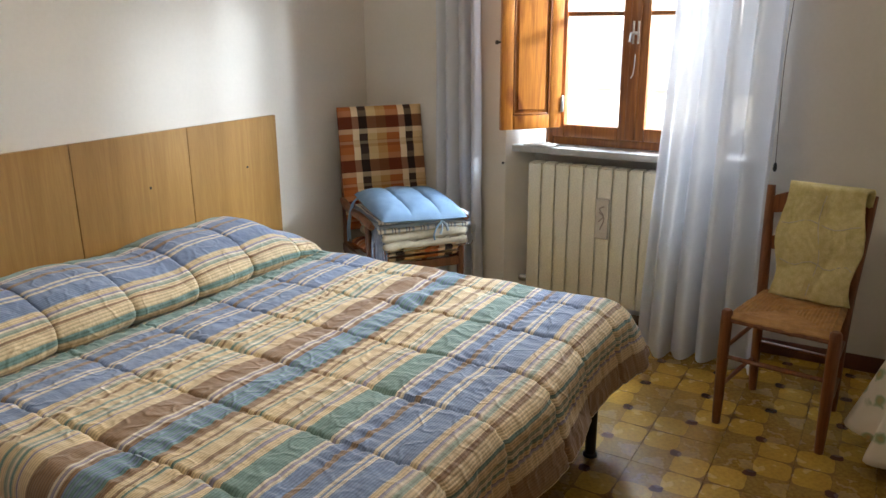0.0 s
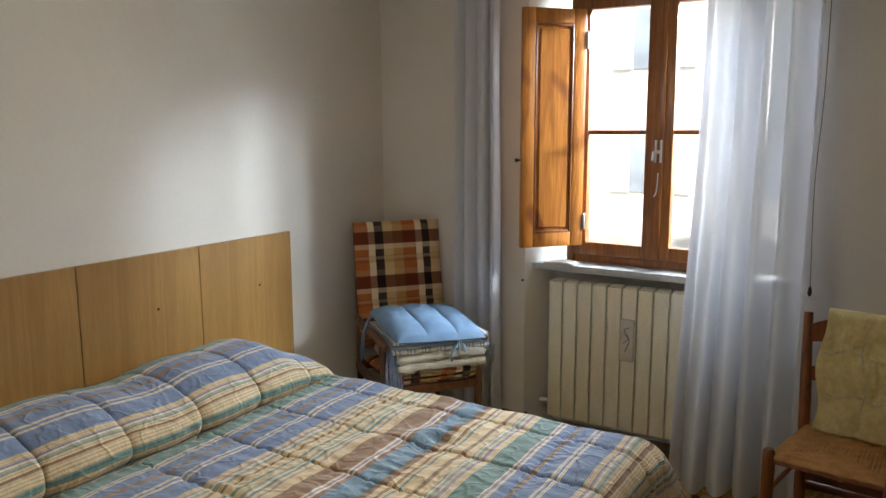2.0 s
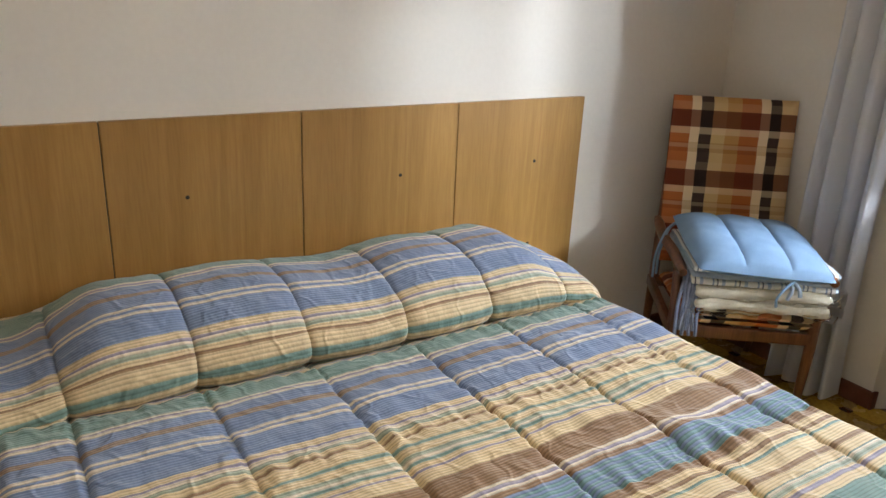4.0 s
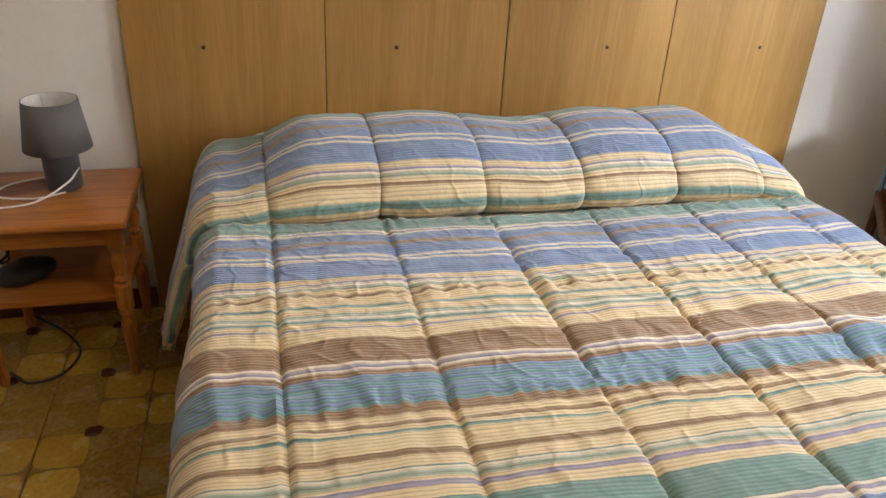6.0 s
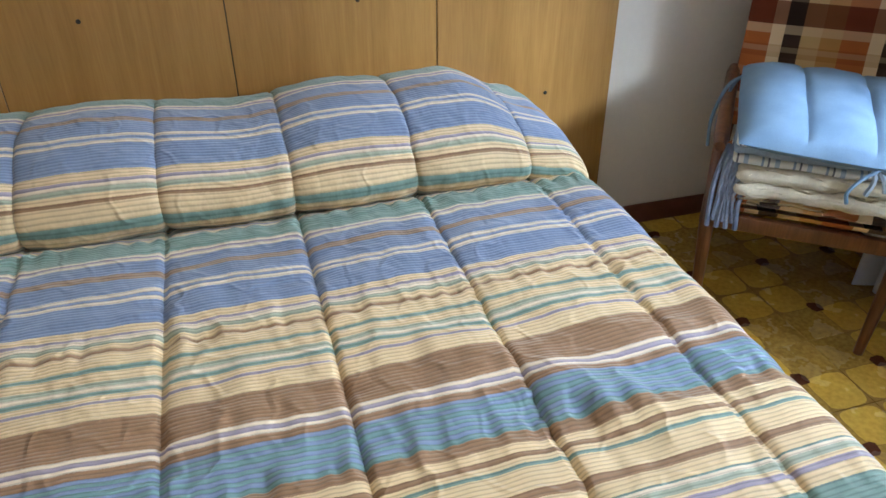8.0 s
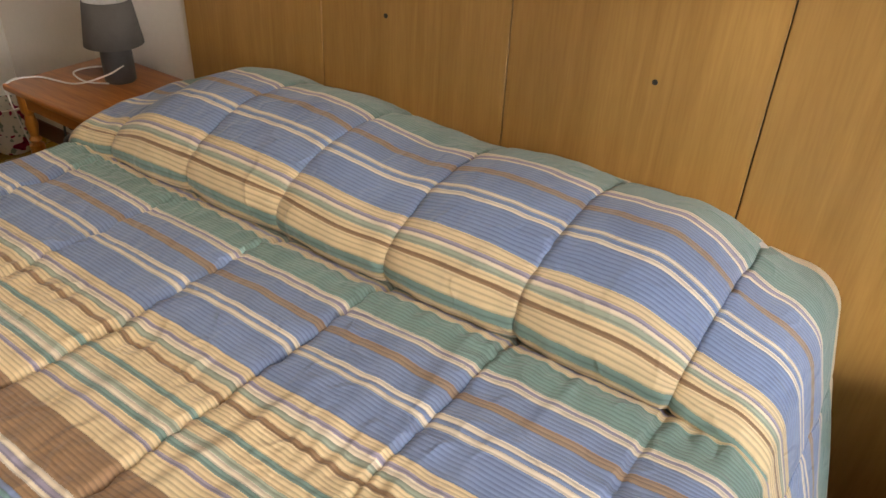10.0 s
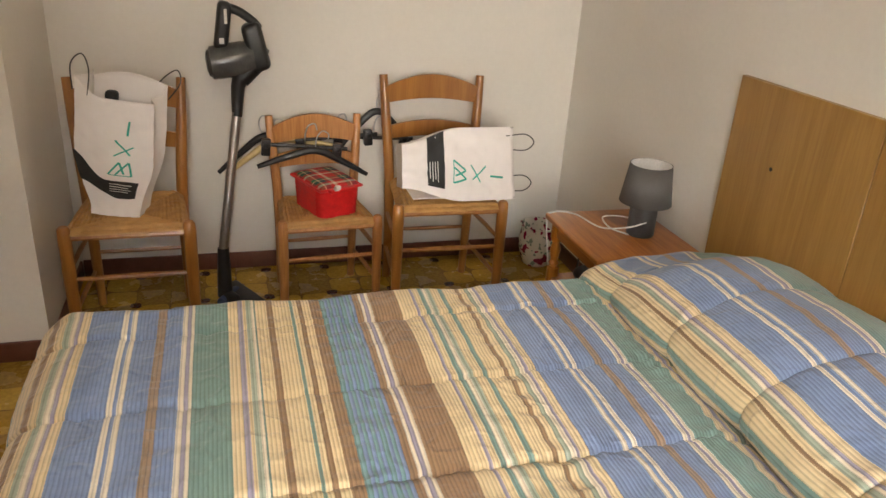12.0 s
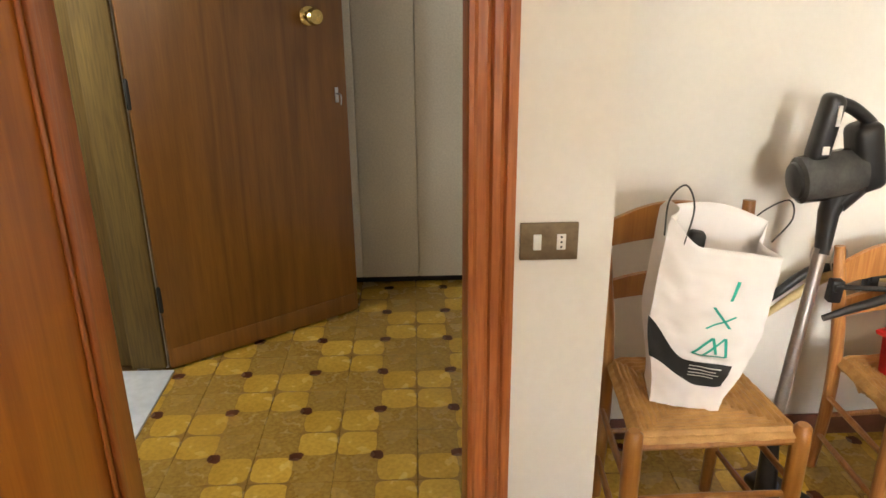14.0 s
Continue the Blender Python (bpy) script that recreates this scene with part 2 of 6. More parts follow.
PLASTER = surface("plaster", (0.70, 0.66, 0.60), (0.76, 0.72, 0.66), 1.6, 0.85, 0, 0.1, 60, speckle=0.97)
CEILING = surface("ceiling_paint", (0.76, 0.74, 0.70), (0.8, 0.78, 0.74), 2, 0.9, 0, 0.1, 90, speckle=0.97)
SKIRT = surface("skirting_tile", (0.11, 0.035, 0.02), (0.17, 0.06, 0.035), 14, 0.35, 0, 0.1)
GROUT = surface("grout", (0.14, 0.08, 0.025), (0.2, 0.12, 0.04), 30, 0.9)
TILE = tile_material("ochre_floor_tile")
OAK = wood("oak_veneer", (0.33, 0.175, 0.045), (0.42, 0.235, 0.066), 2, 0.38, 9, 0.15, pore=0.14)
PINE = wood("varnished_pine", (0.36, 0.115, 0.014), (0.6, 0.24, 0.035), 2, 0.3, 16, 0.5, True)
PINE_X = wood("varnished_pine_boards", (0.34, 0.105, 0.015), (0.55, 0.205, 0.036), 0, 0.32, 16, 0.4, True)
FRAME_WOOD = wood("window_frame_wood", (0.2, 0.06, 0.01), (0.36, 0.125, 0.02), 2, 0.35, 14, 0.4)
CHAIR_WOOD = wood("chair_beech", (0.27, 0.1, 0.018), (0.42, 0.18, 0.038), 2, 0.33, 6, 0.4, pore=0.16)
CHAIR_LIGHT = wood("chair_pale_beech", (0.42, 0.16, 0.04), (0.58, 0.27, 0.085), 2, 0.38, 10, 0.3)
CHAIR_DARK = wood("chair_red_brown", (0.15, 0.042, 0.012), (0.27, 0.088, 0.024), 2, 0.35, 10, 0.4)
WALNUT = wood("walnut_frame", (0.1, 0.035, 0.012), (0.2, 0.075, 0.028), 2, 0.35, 10, 0.3)
DOOR_WOOD = wood("mahogany_veneer", (0.33, 0.095, 0.012), (0.48, 0.165, 0.022), 2, 0.33, 8, 0.35, pore=0.15)
CASING_WOOD = wood("casing_wood", (0.3, 0.085, 0.02), (0.46, 0.15, 0.04), 2, 0.35, 12, 0.35)
HALL_DOOR = wood("hall_door_veneer", (0.16, 0.06, 0.009), (0.26, 0.11, 0.018), 2, 0.35, 8, 0.3, pore=0.14)
HALL_JAMB = wood("hall_jamb_wood", (0.11, 0.065, 0.012), (0.16, 0.1, 0.018), 2, 0.8, 10, 0.0)
RUSH = surface("woven_rush", (0.38, 0.185, 0.05), (0.56, 0.31, 0.1), 26, 0.55, 0, 0.6, 240, (1, 1, 1))
MARBLE = surface("grey_marble", (0.42, 0.44, 0.45), (0.66, 0.68, 0.68), 6, 0.25, 0, 0.03, 40)
MARBLE_W = surface("white_marble", (0.62, 0.68, 0.74), (0.82, 0.86, 0.9), 5, 0.2, 0, 0.02, 30)
RAD = surface("radiator_enamel", (0.74, 0.7, 0.56), (0.8, 0.76, 0.62), 5, 0.35, 0, 0.03)
STEEL = surface("brushed_steel", (0.5, 0.5, 0.5), (0.7, 0.7, 0.7), 20, 0.3, 1.0, 0.05)
BRASS = surface("brass", (0.55, 0.4, 0.14), (0.75, 0.56, 0.22), 20, 0.25, 1.0, 0.04)
ALU = surface("satin_tube", (0.42, 0.39, 0.36), (0.56, 0.52, 0.48), 14, 0.35, 0.9, 0.03)
IRON = surface("black_metal", (0.012, 0.012, 0.012), (0.025, 0.025, 0.025), 14, 0.4, 0.3)
BLACK = surface("black_plastic", (0.009, 0.009, 0.01), (0.02, 0.02, 0.022), 14, 0.35)
GREY_PL = surface("smoked_plastic", (0.05, 0.05, 0.05), (0.09, 0.088, 0.085), 14, 0.2)
WHITE_PL = surface("white_plastic", (0.72, 0.7, 0.66), (0.8, 0.78, 0.74), 10, 0.4)
BRONZE = surface("bronze_plate", (0.17, 0.12, 0.07), (0.24, 0.175, 0.1), 40, 0.4, 0.5)
PAPER = surface("white_paper", (0.8, 0.745, 0.72), (0.86, 0.805, 0.78), 3, 0.7, 0, 0.1, 40, speckle=0.97)
INK = surface("black_print", (0.012, 0.012, 0.012), (0.02, 0.02, 0.02), 10, 0.6)
TEAL = surface("teal_print", (0.02, 0.36, 0.27), (0.03, 0.45, 0.34), 10, 0.6)
PALE = surface("pale_print", (0.7, 0.68, 0.65), (0.78, 0.76, 0.72), 10, 0.6)
RED = surface("red_wicker", (0.5, 0.01, 0.012), (0.68, 0.02, 0.02), 30, 0.4, 0, 0.2, 160)
SHADE = surface("grey_lampshade", (0.10, 0.095, 0.09), (0.14, 0.13, 0.125), 12, 0.9, 0, 0.25, 400)
SHADE_IN = surface("shade_lining", (0.6, 0.58, 0.56), (0.7, 0.68, 0.66), 12, 0.9)
LAMPBASE = surface("grey_ceramic", (0.065, 0.068, 0.072), (0.09, 0.093, 0.098), 12, 0.5)
CORD = surface("white_cord", (0.75, 0.73, 0.7), (0.82, 0.8, 0.77), 30, 0.5)
BLUE_CUSH = surface("sky_blue_cotton", (0.17, 0.285, 0.45), (0.23, 0.36, 0.54), 10, 0.9, 0, 0.3, 500)
YELLOW_FLEECE = surface("yellow_fleece", (0.56, 0.47, 0.2), (0.7, 0.61, 0.32), 40, 0.95, 0, 0.7, 220)
LINEN = surface("beige_linen", (0.45, 0.4, 0.3), (0.62, 0.56, 0.44), 30, 0.85, 0, 0.3)
TROUSER = surface("grey_blue_cloth", (0.16, 0.2, 0.3), (0.26, 0.3, 0.42), 30, 0.9, 0, 0.3)
HANGER_CREAM = surface("cream_hanger", (0.6, 0.47, 0.2), (0.75, 0.6, 0.3), 20, 0.5)
SHEER = sheer("sheer_curtain", (0.67, 0.69, 0.74), 0.07)
GLASS = glass("window_glass")
GLASS_SHADE = surface("opal_glass", (0.78, 0.7, 0.5), (0.86, 0.8, 0.62), 10, 0.25)
UNDER = surface("quilt_lining", (0.27, 0.2, 0.12), (0.36, 0.27, 0.17), 20, 0.9, 0, 0.2)
WARDROBE = surface("cream_laminate", (0.72, 0.68, 0.58), (0.78, 0.74, 0.64), 3, 0.45, 0, 0.03)
FACADE = surface("sunlit_render", (0.68, 0.62, 0.52), (0.78, 0.72, 0.62), 0.6, 0.9, 0, 0.1, 8)
PALE_SHUTTER = surface("pale_shutter", (0.62, 0.62, 0.58), (0.7, 0.7, 0.66), 2, 0.7)
DARKGLASS = surface("far_window", (0.2, 0.22, 0.24), (0.3, 0.32, 0.34), 2, 0.2)
ROOF = surface("terracotta", (0.3, 0.13, 0.07), (0.42, 0.2, 0.11), 3, 0.9)
LEAF = surface("leaf", (0.05, 0.09, 0.025), (0.11, 0.16, 0.05), 6, 0.7)
BARK = surface("bark", (0.09, 0.065, 0.045), (0.16, 0.12, 0.08), 8, 0.9, 0, 0.8)
GROUND = surface("gravel_ground", (0.26, 0.24, 0.2), (0.38, 0.35, 0.3), 0.7, 0.95)

CREAM, BLUE, TEALC = (0.8, 0.63, 0.37), (0.215, 0.295, 0.49), (0.2, 0.325, 0.29)
BROWN, ORANGE, LAV = (0.33, 0.195, 0.1), (0.37, 0.25, 0.16), (0.36, 0.32, 0.42)
WHITEC, SAGE, TEAL_BLUE = (0.82, 0.72, 0.56), (0.38, 0.43, 0.33), (0.18, 0.33, 0.34)
# bands from the turned-down edge towards the foot, in metres
QUILT_BANDS = [
    (0.0, TEALC), (0.073, WHITEC), (0.081, LAV), (0.088, WHITEC), (0.097, BLUE), (0.136, ORANGE), (0.155, BLUE),
    (0.2, WHITEC), (0.21, BLUE), (0.22, WHITEC), (0.231, BLUE), (0.3, CREAM), (0.318, LAV), (0.326, WHITEC),
    (0.336, SAGE), (0.349, CREAM), (0.362, BROWN), (0.374, CREAM), (0.411, TEALC), (0.423, CREAM), (0.445, SAGE),
    (0.456, WHITEC), (0.469, TEALC), (0.478, CREAM), (0.494, LAV), (0.503, CREAM), (0.538, BROWN), (0.611, WHITEC),
    (0.621, LAV), (0.629, WHITEC), (0.637, BROWN), *[(0.651 + 0.008 * k, (BLUE, TEAL_BLUE)[k % 2]) for k in range(10)],
    (0.733, BROWN), (0.761, CREAM), (0.779, BROWN), (0.79, CREAM), (0.8, TEALC), (0.808, CREAM), (0.847, BROWN),
    (0.864, CREAM), (0.888, TEALC), (0.895, WHITEC), (0.902, SAGE), (0.912, CREAM), (0.921, LAV), (0.93, CREAM)]
# bands of the turned-back part, from its lower edge up over the pillows
FOLD_BANDS = [
    (0.0, SAGE), (0.06, CREAM), (0.078, TEALC), (0.092, CREAM), (0.122, BROWN), (0.13, CREAM), (0.14, SAGE), (0.15, WHITEC),
    (0.158, LAV), (0.165, CREAM), (0.184, BLUE), (0.255, WHITEC), (0.265, BLUE), (0.275, WHITEC), (0.287, BLUE), (0.335, ORANGE),
    (0.352, BLUE), (0.398, WHITEC), (0.407, LAV), (0.416, WHITEC), (0.428, TEALC), (0.58, CREAM)]
QUILT = stripes("striped_quilt", 1, QUILT_BANDS, 0.955, 0.86, 0.008, 0.64)
FOLD = stripes("striped_quilt_turndown", 1, FOLD_BANDS, 0.9, 0.86, 0.008, 0.64)


# ---- building helpers ----
def part(name, bm, material, parent=None, label="", smooth=True):
    me = bpy.data.meshes.new(name)
    bmesh.ops.recalc_face_normals(bm, faces=bm.faces)
    bm.to_mesh(me)
    bm.free()
    me.materials.append(material)
    if smooth:
        for p in me.polygons:
            p.use_smooth = True
        me.set_sharp_from_angle(angle=radians(38))
    ob = new(name, me)
    ob.parent = parent
    if label:
        ob["label"] = label
    return ob


def thing(name, label, category, m=None, group="", kind=""):
    ob = new(name)
    ob.empty_display_size = 0.05
    if m is not None:
        ob.matrix_basis = m
    return tagged(ob, label, category, group, kind)


def box(bm, lo, hi, bevel=0.0, segments=2, m=None):
    """Adds a bevelled box from corner lo to corner hi."""
    made = bmesh.ops.create_cube(bm, size=1.0)["verts"]
    c, d = [(p + q) / 2 for p, q in zip(lo, hi)], [max(q - p, 1e-4) for p, q in zip(lo, hi)]
    for v in made:
        v.co = Vector((c[0] + v.co.x * d[0], c[1] + v.co.y * d[1], c[2] + v.co.z * d[2]))
    if bevel:
        out = bmesh.ops.bevel(bm, geom=list({e for v in made for e in v.link_edges}), offset=min(bevel, min(d) * 0.45), segments=segments, affect="EDGES", profile=0.5)
        made = list({v for f in out["faces"] for v in f.verts} | {v for v in made if v.is_valid})
    if m is not None:
        for v in made:
            v.co = m @ v.co
    return made


def boxed(lo, hi, bevel=0.0, segments=2):
    bm = bmesh.new()
    box(bm, lo, hi, bevel, segments)
    return bm


def lathe(bm, rows, sides=20, m=None, cap=True):
    """Adds a turned shape from (radius, height) rows."""
    rings = []
    for r, z in rows:
        ring = [bm.verts.new((r * math.cos(2 * math.pi * k / sides), r * math.sin(2 * math.pi * k / sides), z)) for k in range(sides)]
        rings.append(ring)
    for a, b in zip(rings, rings[1:]):
        for k in range(sides):
            bm.faces.new((a[k], a[(k + 1) % sides], b[(k + 1) % sides], b[k]))
    if cap:
        bm.faces.new(rings[0][::-1])
        bm.faces.new(rings[-1])
    if m is not None:
        for ring in rings:
            for v in ring:
                v.co = m @ v.co
    return rings


def tube(bm, points, radius, sides=8, closed=False):
    """Adds a round rod along points; radius is one number or one for each point."""
    pts = [Vector(p) for p in points]
    rad = radius if isinstance(radius, (list, tuple)) else [radius] * len(pts)
    rings, up = [], None
    for k, p in enumerate(pts):
        d = (pts[min(k + 1, len(pts) - 1)] - pts[max(k - 1, 0)]).normalized()
        if up is None:
            up = d.orthogonal().normalized()
        side = d.cross(up).normalized()
        up = side.cross(d).normalized()
        rings.append([bm.verts.new(p + rad[k] * (math.cos(2 * math.pi * q / sides) * side + math.sin(2 * math.pi * q / sides) * up)) for q in range(sides)])
    for a, b in zip(rings, rings[1:]):
        for q in range(sides):
            bm.faces.new((a[q], a[(q + 1) % sides], b[(q + 1) % sides], b[q]))
    bm.faces.new(rings[0][::-1])
    bm.faces.new(rings[-1])


def rod(points, radius, sides=8):
    bm = bmesh.new()
    tube(bm, points, radius, sides)
    return bm


def arc(points, steps=6):
    """A smooth line through points."""
    p = [Vector(q) for q in points]
    p = [p[0] * 2 - p[1]] + p + [p[-1] * 2 - p[-2]]
    out = []
    for a, b, c, d in zip(p, p[1:], p[2:], p[3:]):
        for k in range(steps):
            t = k / steps
            out.append(0.5 * (2 * b + (c - a) * t + (2 * a - 5 * b + 4 * c - d) * t * t + (3 * b - a - 3 * c + d) * t ** 3))
    out.append(p[-2])
    return out


def grid(bm, nu, nv, place, uv=None, thick=0.0):
    """Adds a sheet of nu x nv cells; place(a, b) gives the point and uv(a, b) its cloth coordinates, for a and b from 0 to 1."""
    vs = [[bm.verts.new(place(i / nu, j / nv)) for j in range(nv + 1)] for i in range(nu + 1)]
    layer = bm.loops.layers.uv.verify() if uv else None
    for i in range(nu):
        for j in range(nv):
            f = bm.faces.new((vs[i][j], vs[i + 1][j], vs[i + 1][j + 1], vs[i][j + 1]))
            if uv:
                for loop, (a, b) in zip(f.loops, ((i, j), (i + 1, j), (i + 1, j + 1), (i, j + 1))):
                    loop[layer].uv = uv(a / nu, b / nv)
    return vs


def smooth01(x):
    x = min(max(x, 0.0), 1.0)
    return x * x * (3 - 2 * x)


def wall_with_hole(name, axis, at, thick, lo, hi, holes, material, label):
    """A wall across axis ('x' or 'y') at `at`, thickened by `thick`; lo and hi are (along, z); holes are (lo, hi) of the same kind."""
    bm = bmesh.new()
    us = sorted({lo[0], hi[0], *[h[0][0] for h in holes], *[h[1][0] for h in holes]})
    zs = sorted({lo[1], hi[1], *[h[0][1] for h in holes], *[h[1][1] for h in holes]})
    for u0, u1 in zip(us, us[1:]):
        for z0, z1 in zip(zs, zs[1:]):
            mu, mz = (u0 + u1) / 2, (z0 + z1) / 2
            if any(h[0][0] < mu < h[1][0] and h[0][1] < mz < h[1][1] for h in holes):
                continue
            a, b = min(at, at + thick), max(at, at + thick)
            box(bm, (a, u0, z0) if axis == "x" else (u0, a, z0), (b, u1, z1) if axis == "x" else (u1, b, z1))
    bmesh.ops.remove_doubles(bm, verts=bm.verts, dist=1e-5)
    seen = {}
    for f in bm.faces:
        seen.setdefault(tuple(round(c, 4) for c in f.calc_center_median()), []).append(f)
    bmesh.ops.delete(bm, geom=[f for fs in seen.values() if len(fs) > 1 for f in fs], context="FACES")
    ob = part(name, bm, material, None, "", False)
    return tagged(ob, label, "wall", "", "structure")


# ---- the room ----
H = 2.68
XW, XL, XD, YF = 1.93, -2.31, -1.66, -3.5
tagged(part("floor", boxed((-4.3, -4.6, -0.2), (2.5, 0.3, -0.006)), GROUT, None, "", False), "floor of mottled ochre and brown ceramic tiles", "floor", "", "structure")
tagged(part("ceiling", boxed((-4.3, -4.6, H), (2.5, 0.3, H + 0.2)), CEILING, None, "", False), "plain off-white plaster ceiling", "ceiling", "", "structure")
wall_with_hole("wall_head", "y", 0.02, 0.25, (-2.6, 0), (2.5, H), [], PLASTER, "off-white plaster wall behind the headboard")
wall_with_hole("wall_window", "x", XW, 0.2, (YF, 0), (0.02, H), [((-2.185, -0.01), (-0.885, 2.32))], PLASTER, "thick off-white plaster wall with a window recess")
wall_with_hole("wall_chairs", "x", XL, -0.12, (-2.23, 0), (0.02, H), [], PLASTER, "off-white plaster wall behind the straw-seated chairs")
wall_with_hole("wall_return", "y", -2.112, -0.12, (XL - 0.12, 0), (XD, H), [], PLASTER, "short plaster return wall beside the doorway")
wall_with_hole("wall_door", "x", XD, -0.12, (YF, 0), (-2.232, H), [((-3.2, -0.01), (-2.38, 2.1))], PLASTER, "off-white plaster wall with the bedroom doorway")
wall_with_hole("wall_foot", "y", YF, -0.2, (XD, 0), (XW + 0.4, H), [], PLASTER, "plain plaster wall opposite the headboard")
wall_with_hole("wall_hall_wardrobe", "x", -4.1, -0.1, (-4.6, 0), (-2.232, H), [], PLASTER, "plain plaster wall at the end of the hall")
wall_with_hole("wall_hall_north", "y", -2.232, 0.1, (-4.1, 0), (XL - 0.12, H), [], PLASTER, "plain plaster wall along the hall")
wall_with_hole("wall_hall_south", "y", -3.47, -0.12, (-4.1, 0), (XD - 0.12, H), [((-2.84, -0.01), (-1.95, 2.1))], PLASTER, "hall wall with a second doorway")
wall_with_hole("wall_far_room", "y", -4.5, -0.1, (-4.1, 0), (XD, H), [], PLASTER, "plain wall beyond the second doorway")

# Unseen wall, added so outdoor light doesn't leak into the far room
wall_with_hole("wall_light_stop", "x", XD - 0.12, 0.12, (-4.5, 0), (-3.59, H), [], PLASTER, "unseen plain wall added to keep outdoor light out of the far room")


def bar(name, lo, hi, material, label, category="baseboard", bevel=0.004):
    return tagged(part(name, boxed(lo, hi, bevel), material), label, category, "", "structure")


SK = "low brown glazed skirting along the wall"
bar("baseboard_1", (XL, -2.1, 0), (XL + 0.012, 0.02, 0.075), SKIRT, SK)
bar("baseboard_2", (XL + 0.012, -2.112, 0), (XD + 0.012, -2.1, 0.075), SKIRT, SK)
bar("baseboard_3", (XD, -2.3, 0), (XD + 0.012, -2.112, 0.075), SKIRT, SK)
bar("baseboard_4", (XL + 0.012, 0.008, 0), (-1.125, 0.02, 0.075), SKIRT, SK)
bar("baseboard_5", (1.135, 0.008, 0), (XW - 0.012, 0.02, 0.075), SKIRT, SK)
bar("baseboard_6", (XW - 0.012, -0.885, 0), (XW, 0.008, 0.075), SKIRT, SK)
bar("baseboard_7", (XW - 0.012, YF, 0), (XW, -2.185, 0.075), SKIRT, SK)
bar("baseboard_8", (XW - 0.012, -0.897, 0), (2.12, -0.885, 0.075), SKIRT, SK)


def cheek(y0, y1, name):
    """A splayed side of the window recess."""
    bm = bmesh.new()
    low = [bm.verts.new(p) for p in ((XW + 0.002, y0, 0.0), (2.128, y1, 0.0), (2.128, y0, 0.0))]
    high = [bm.verts.new(v.co + Vector((0, 0, 2.32))) for v in low]
    for a, b in ((0, 1), (1, 2), (2, 0)):
        bm.faces.new((low[a], low[b], high[b], high[a]))
    bm.faces.new(low)
    bm.faces.new(high)
    tagged(part(name, bm, PLASTER, None, "", False), "splayed plaster side of the window recess", "wall", "", "structure")


cheek(-0.885, -1.0, "wall_cheek_1")
cheek(-2.185, -2.07, "wall_cheek_2")
tagged(part("wall_niche", boxed((2.1, -2.185, 0), (2.13, -0.885, 0.865)), PLASTER, None, "", False), "plaster back of the radiator niche", "wall", "", "structure")
tagged(part("wall_lintel", boxed((2.03, -2.185, 2.255), (2.13, -0.885, 2.32)), PLASTER, None, "", False), "plaster head of the window recess", "wall", "", "structure")
tagged(part("window_sill", boxed((1.9, -2.13, 0.87), (2.14, -0.935, 0.905), 0.006), MARBLE), "grey marble window sill above the radiator", "window sill", "", "structure")


# ---- window ----
def rails(lo, hi, width, depth_lo, depth_hi, bevel=0.006):
    """A rectangular frame in the y-z plane."""
    bm = bmesh.new()
    (y0, z0), (y1, z1) = lo, hi
    box(bm, (depth_lo, y0, z0), (depth_hi, y0 + width, z1), bevel)
    box(bm, (depth_lo, y1 - width, z0), (depth_hi, y1, z1), bevel)
    box(bm, (depth_lo + 0.002, y0 + width, z0), (depth_hi - 0.002, y1 - width, z0 + width), bevel)
    box(bm, (depth_lo + 0.002, y0 + width, z1 - width), (depth_hi - 0.002, y1 - width, z1), bevel)
    return bm


window = thing("window_1", "varnished wooden casement window with white daylight behind", "window", None, "", "structure")
part("window_frame", rails((-1.995, 0.907), (-1.075, 2.25), 0.045, 2.02, 2.1), FRAME_WOOD, window)
for y0, y1 in ((-1.95, -1.537), (-1.533, -1.12)):
    sash = part("sash", rails((y0, 0.95), (y1, 2.21), 0.064, 2.0, 2.055), FRAME_WOOD, window)
    pane = part("pane", boxed((2.025, y0 + 0.06, 1.01), (2.03, y1 - 0.06, 2.15)), GLASS, sash)
    pane.visible_shadow = False
    part("glazing_bar", boxed((2.008, y0 + 0.06, 1.55), (2.045, y1 - 0.06, 1.572), 0.004), FRAME_WOOD, sash)
part("meeting_strip", boxed((1.985, -1.56, 0.955), (1.9995, -1.51, 2.205), 0.006), FRAME_WOOD, window)
bm = bmesh.new()
box(bm, (1.976, -1.557, 1.42), (1.9845, -1.547, 1.525), 0.002)
box(bm, (1.976, -1.532, 1.42), (1.9845, -1.522, 1.525), 0.002)
box(bm, (1.972, -1.547, 1.462), (1.982, -1.532, 1.478), 0.002)
tube(bm, [(1.976, -1.527, 1.47), (1.955, -1.524, 1.47), (1.952, -1.52, 1.43)], 0.005)
part("espagnolette_handle", bm, STEEL, window, "worn steel window catch")
bm = rod(arc([(1.978, -1.543, 1.37), (1.965, -1.545, 1.33), (1.968, -1.54, 1.28), (1.96, -1.532, 1.26)], 4), 0.0025)
part("hook", bm, STEEL, window, "thin steel hook")

hinge, free = Vector((1.985, -1.165, 0)), Vector((1.735, -0.945, 0))
way = (free - hinge).normalized()
shutter = thing("inner_shutter", "open panelled pine inner shutter on the window", "shutter",
                Matrix.Translation((hinge.x, hinge.y, 1.0)) @ Matrix.Rotation(math.atan2(way.y, way.x), 4, "Z"))
L = (free - hinge).length
bm = bmesh.new()
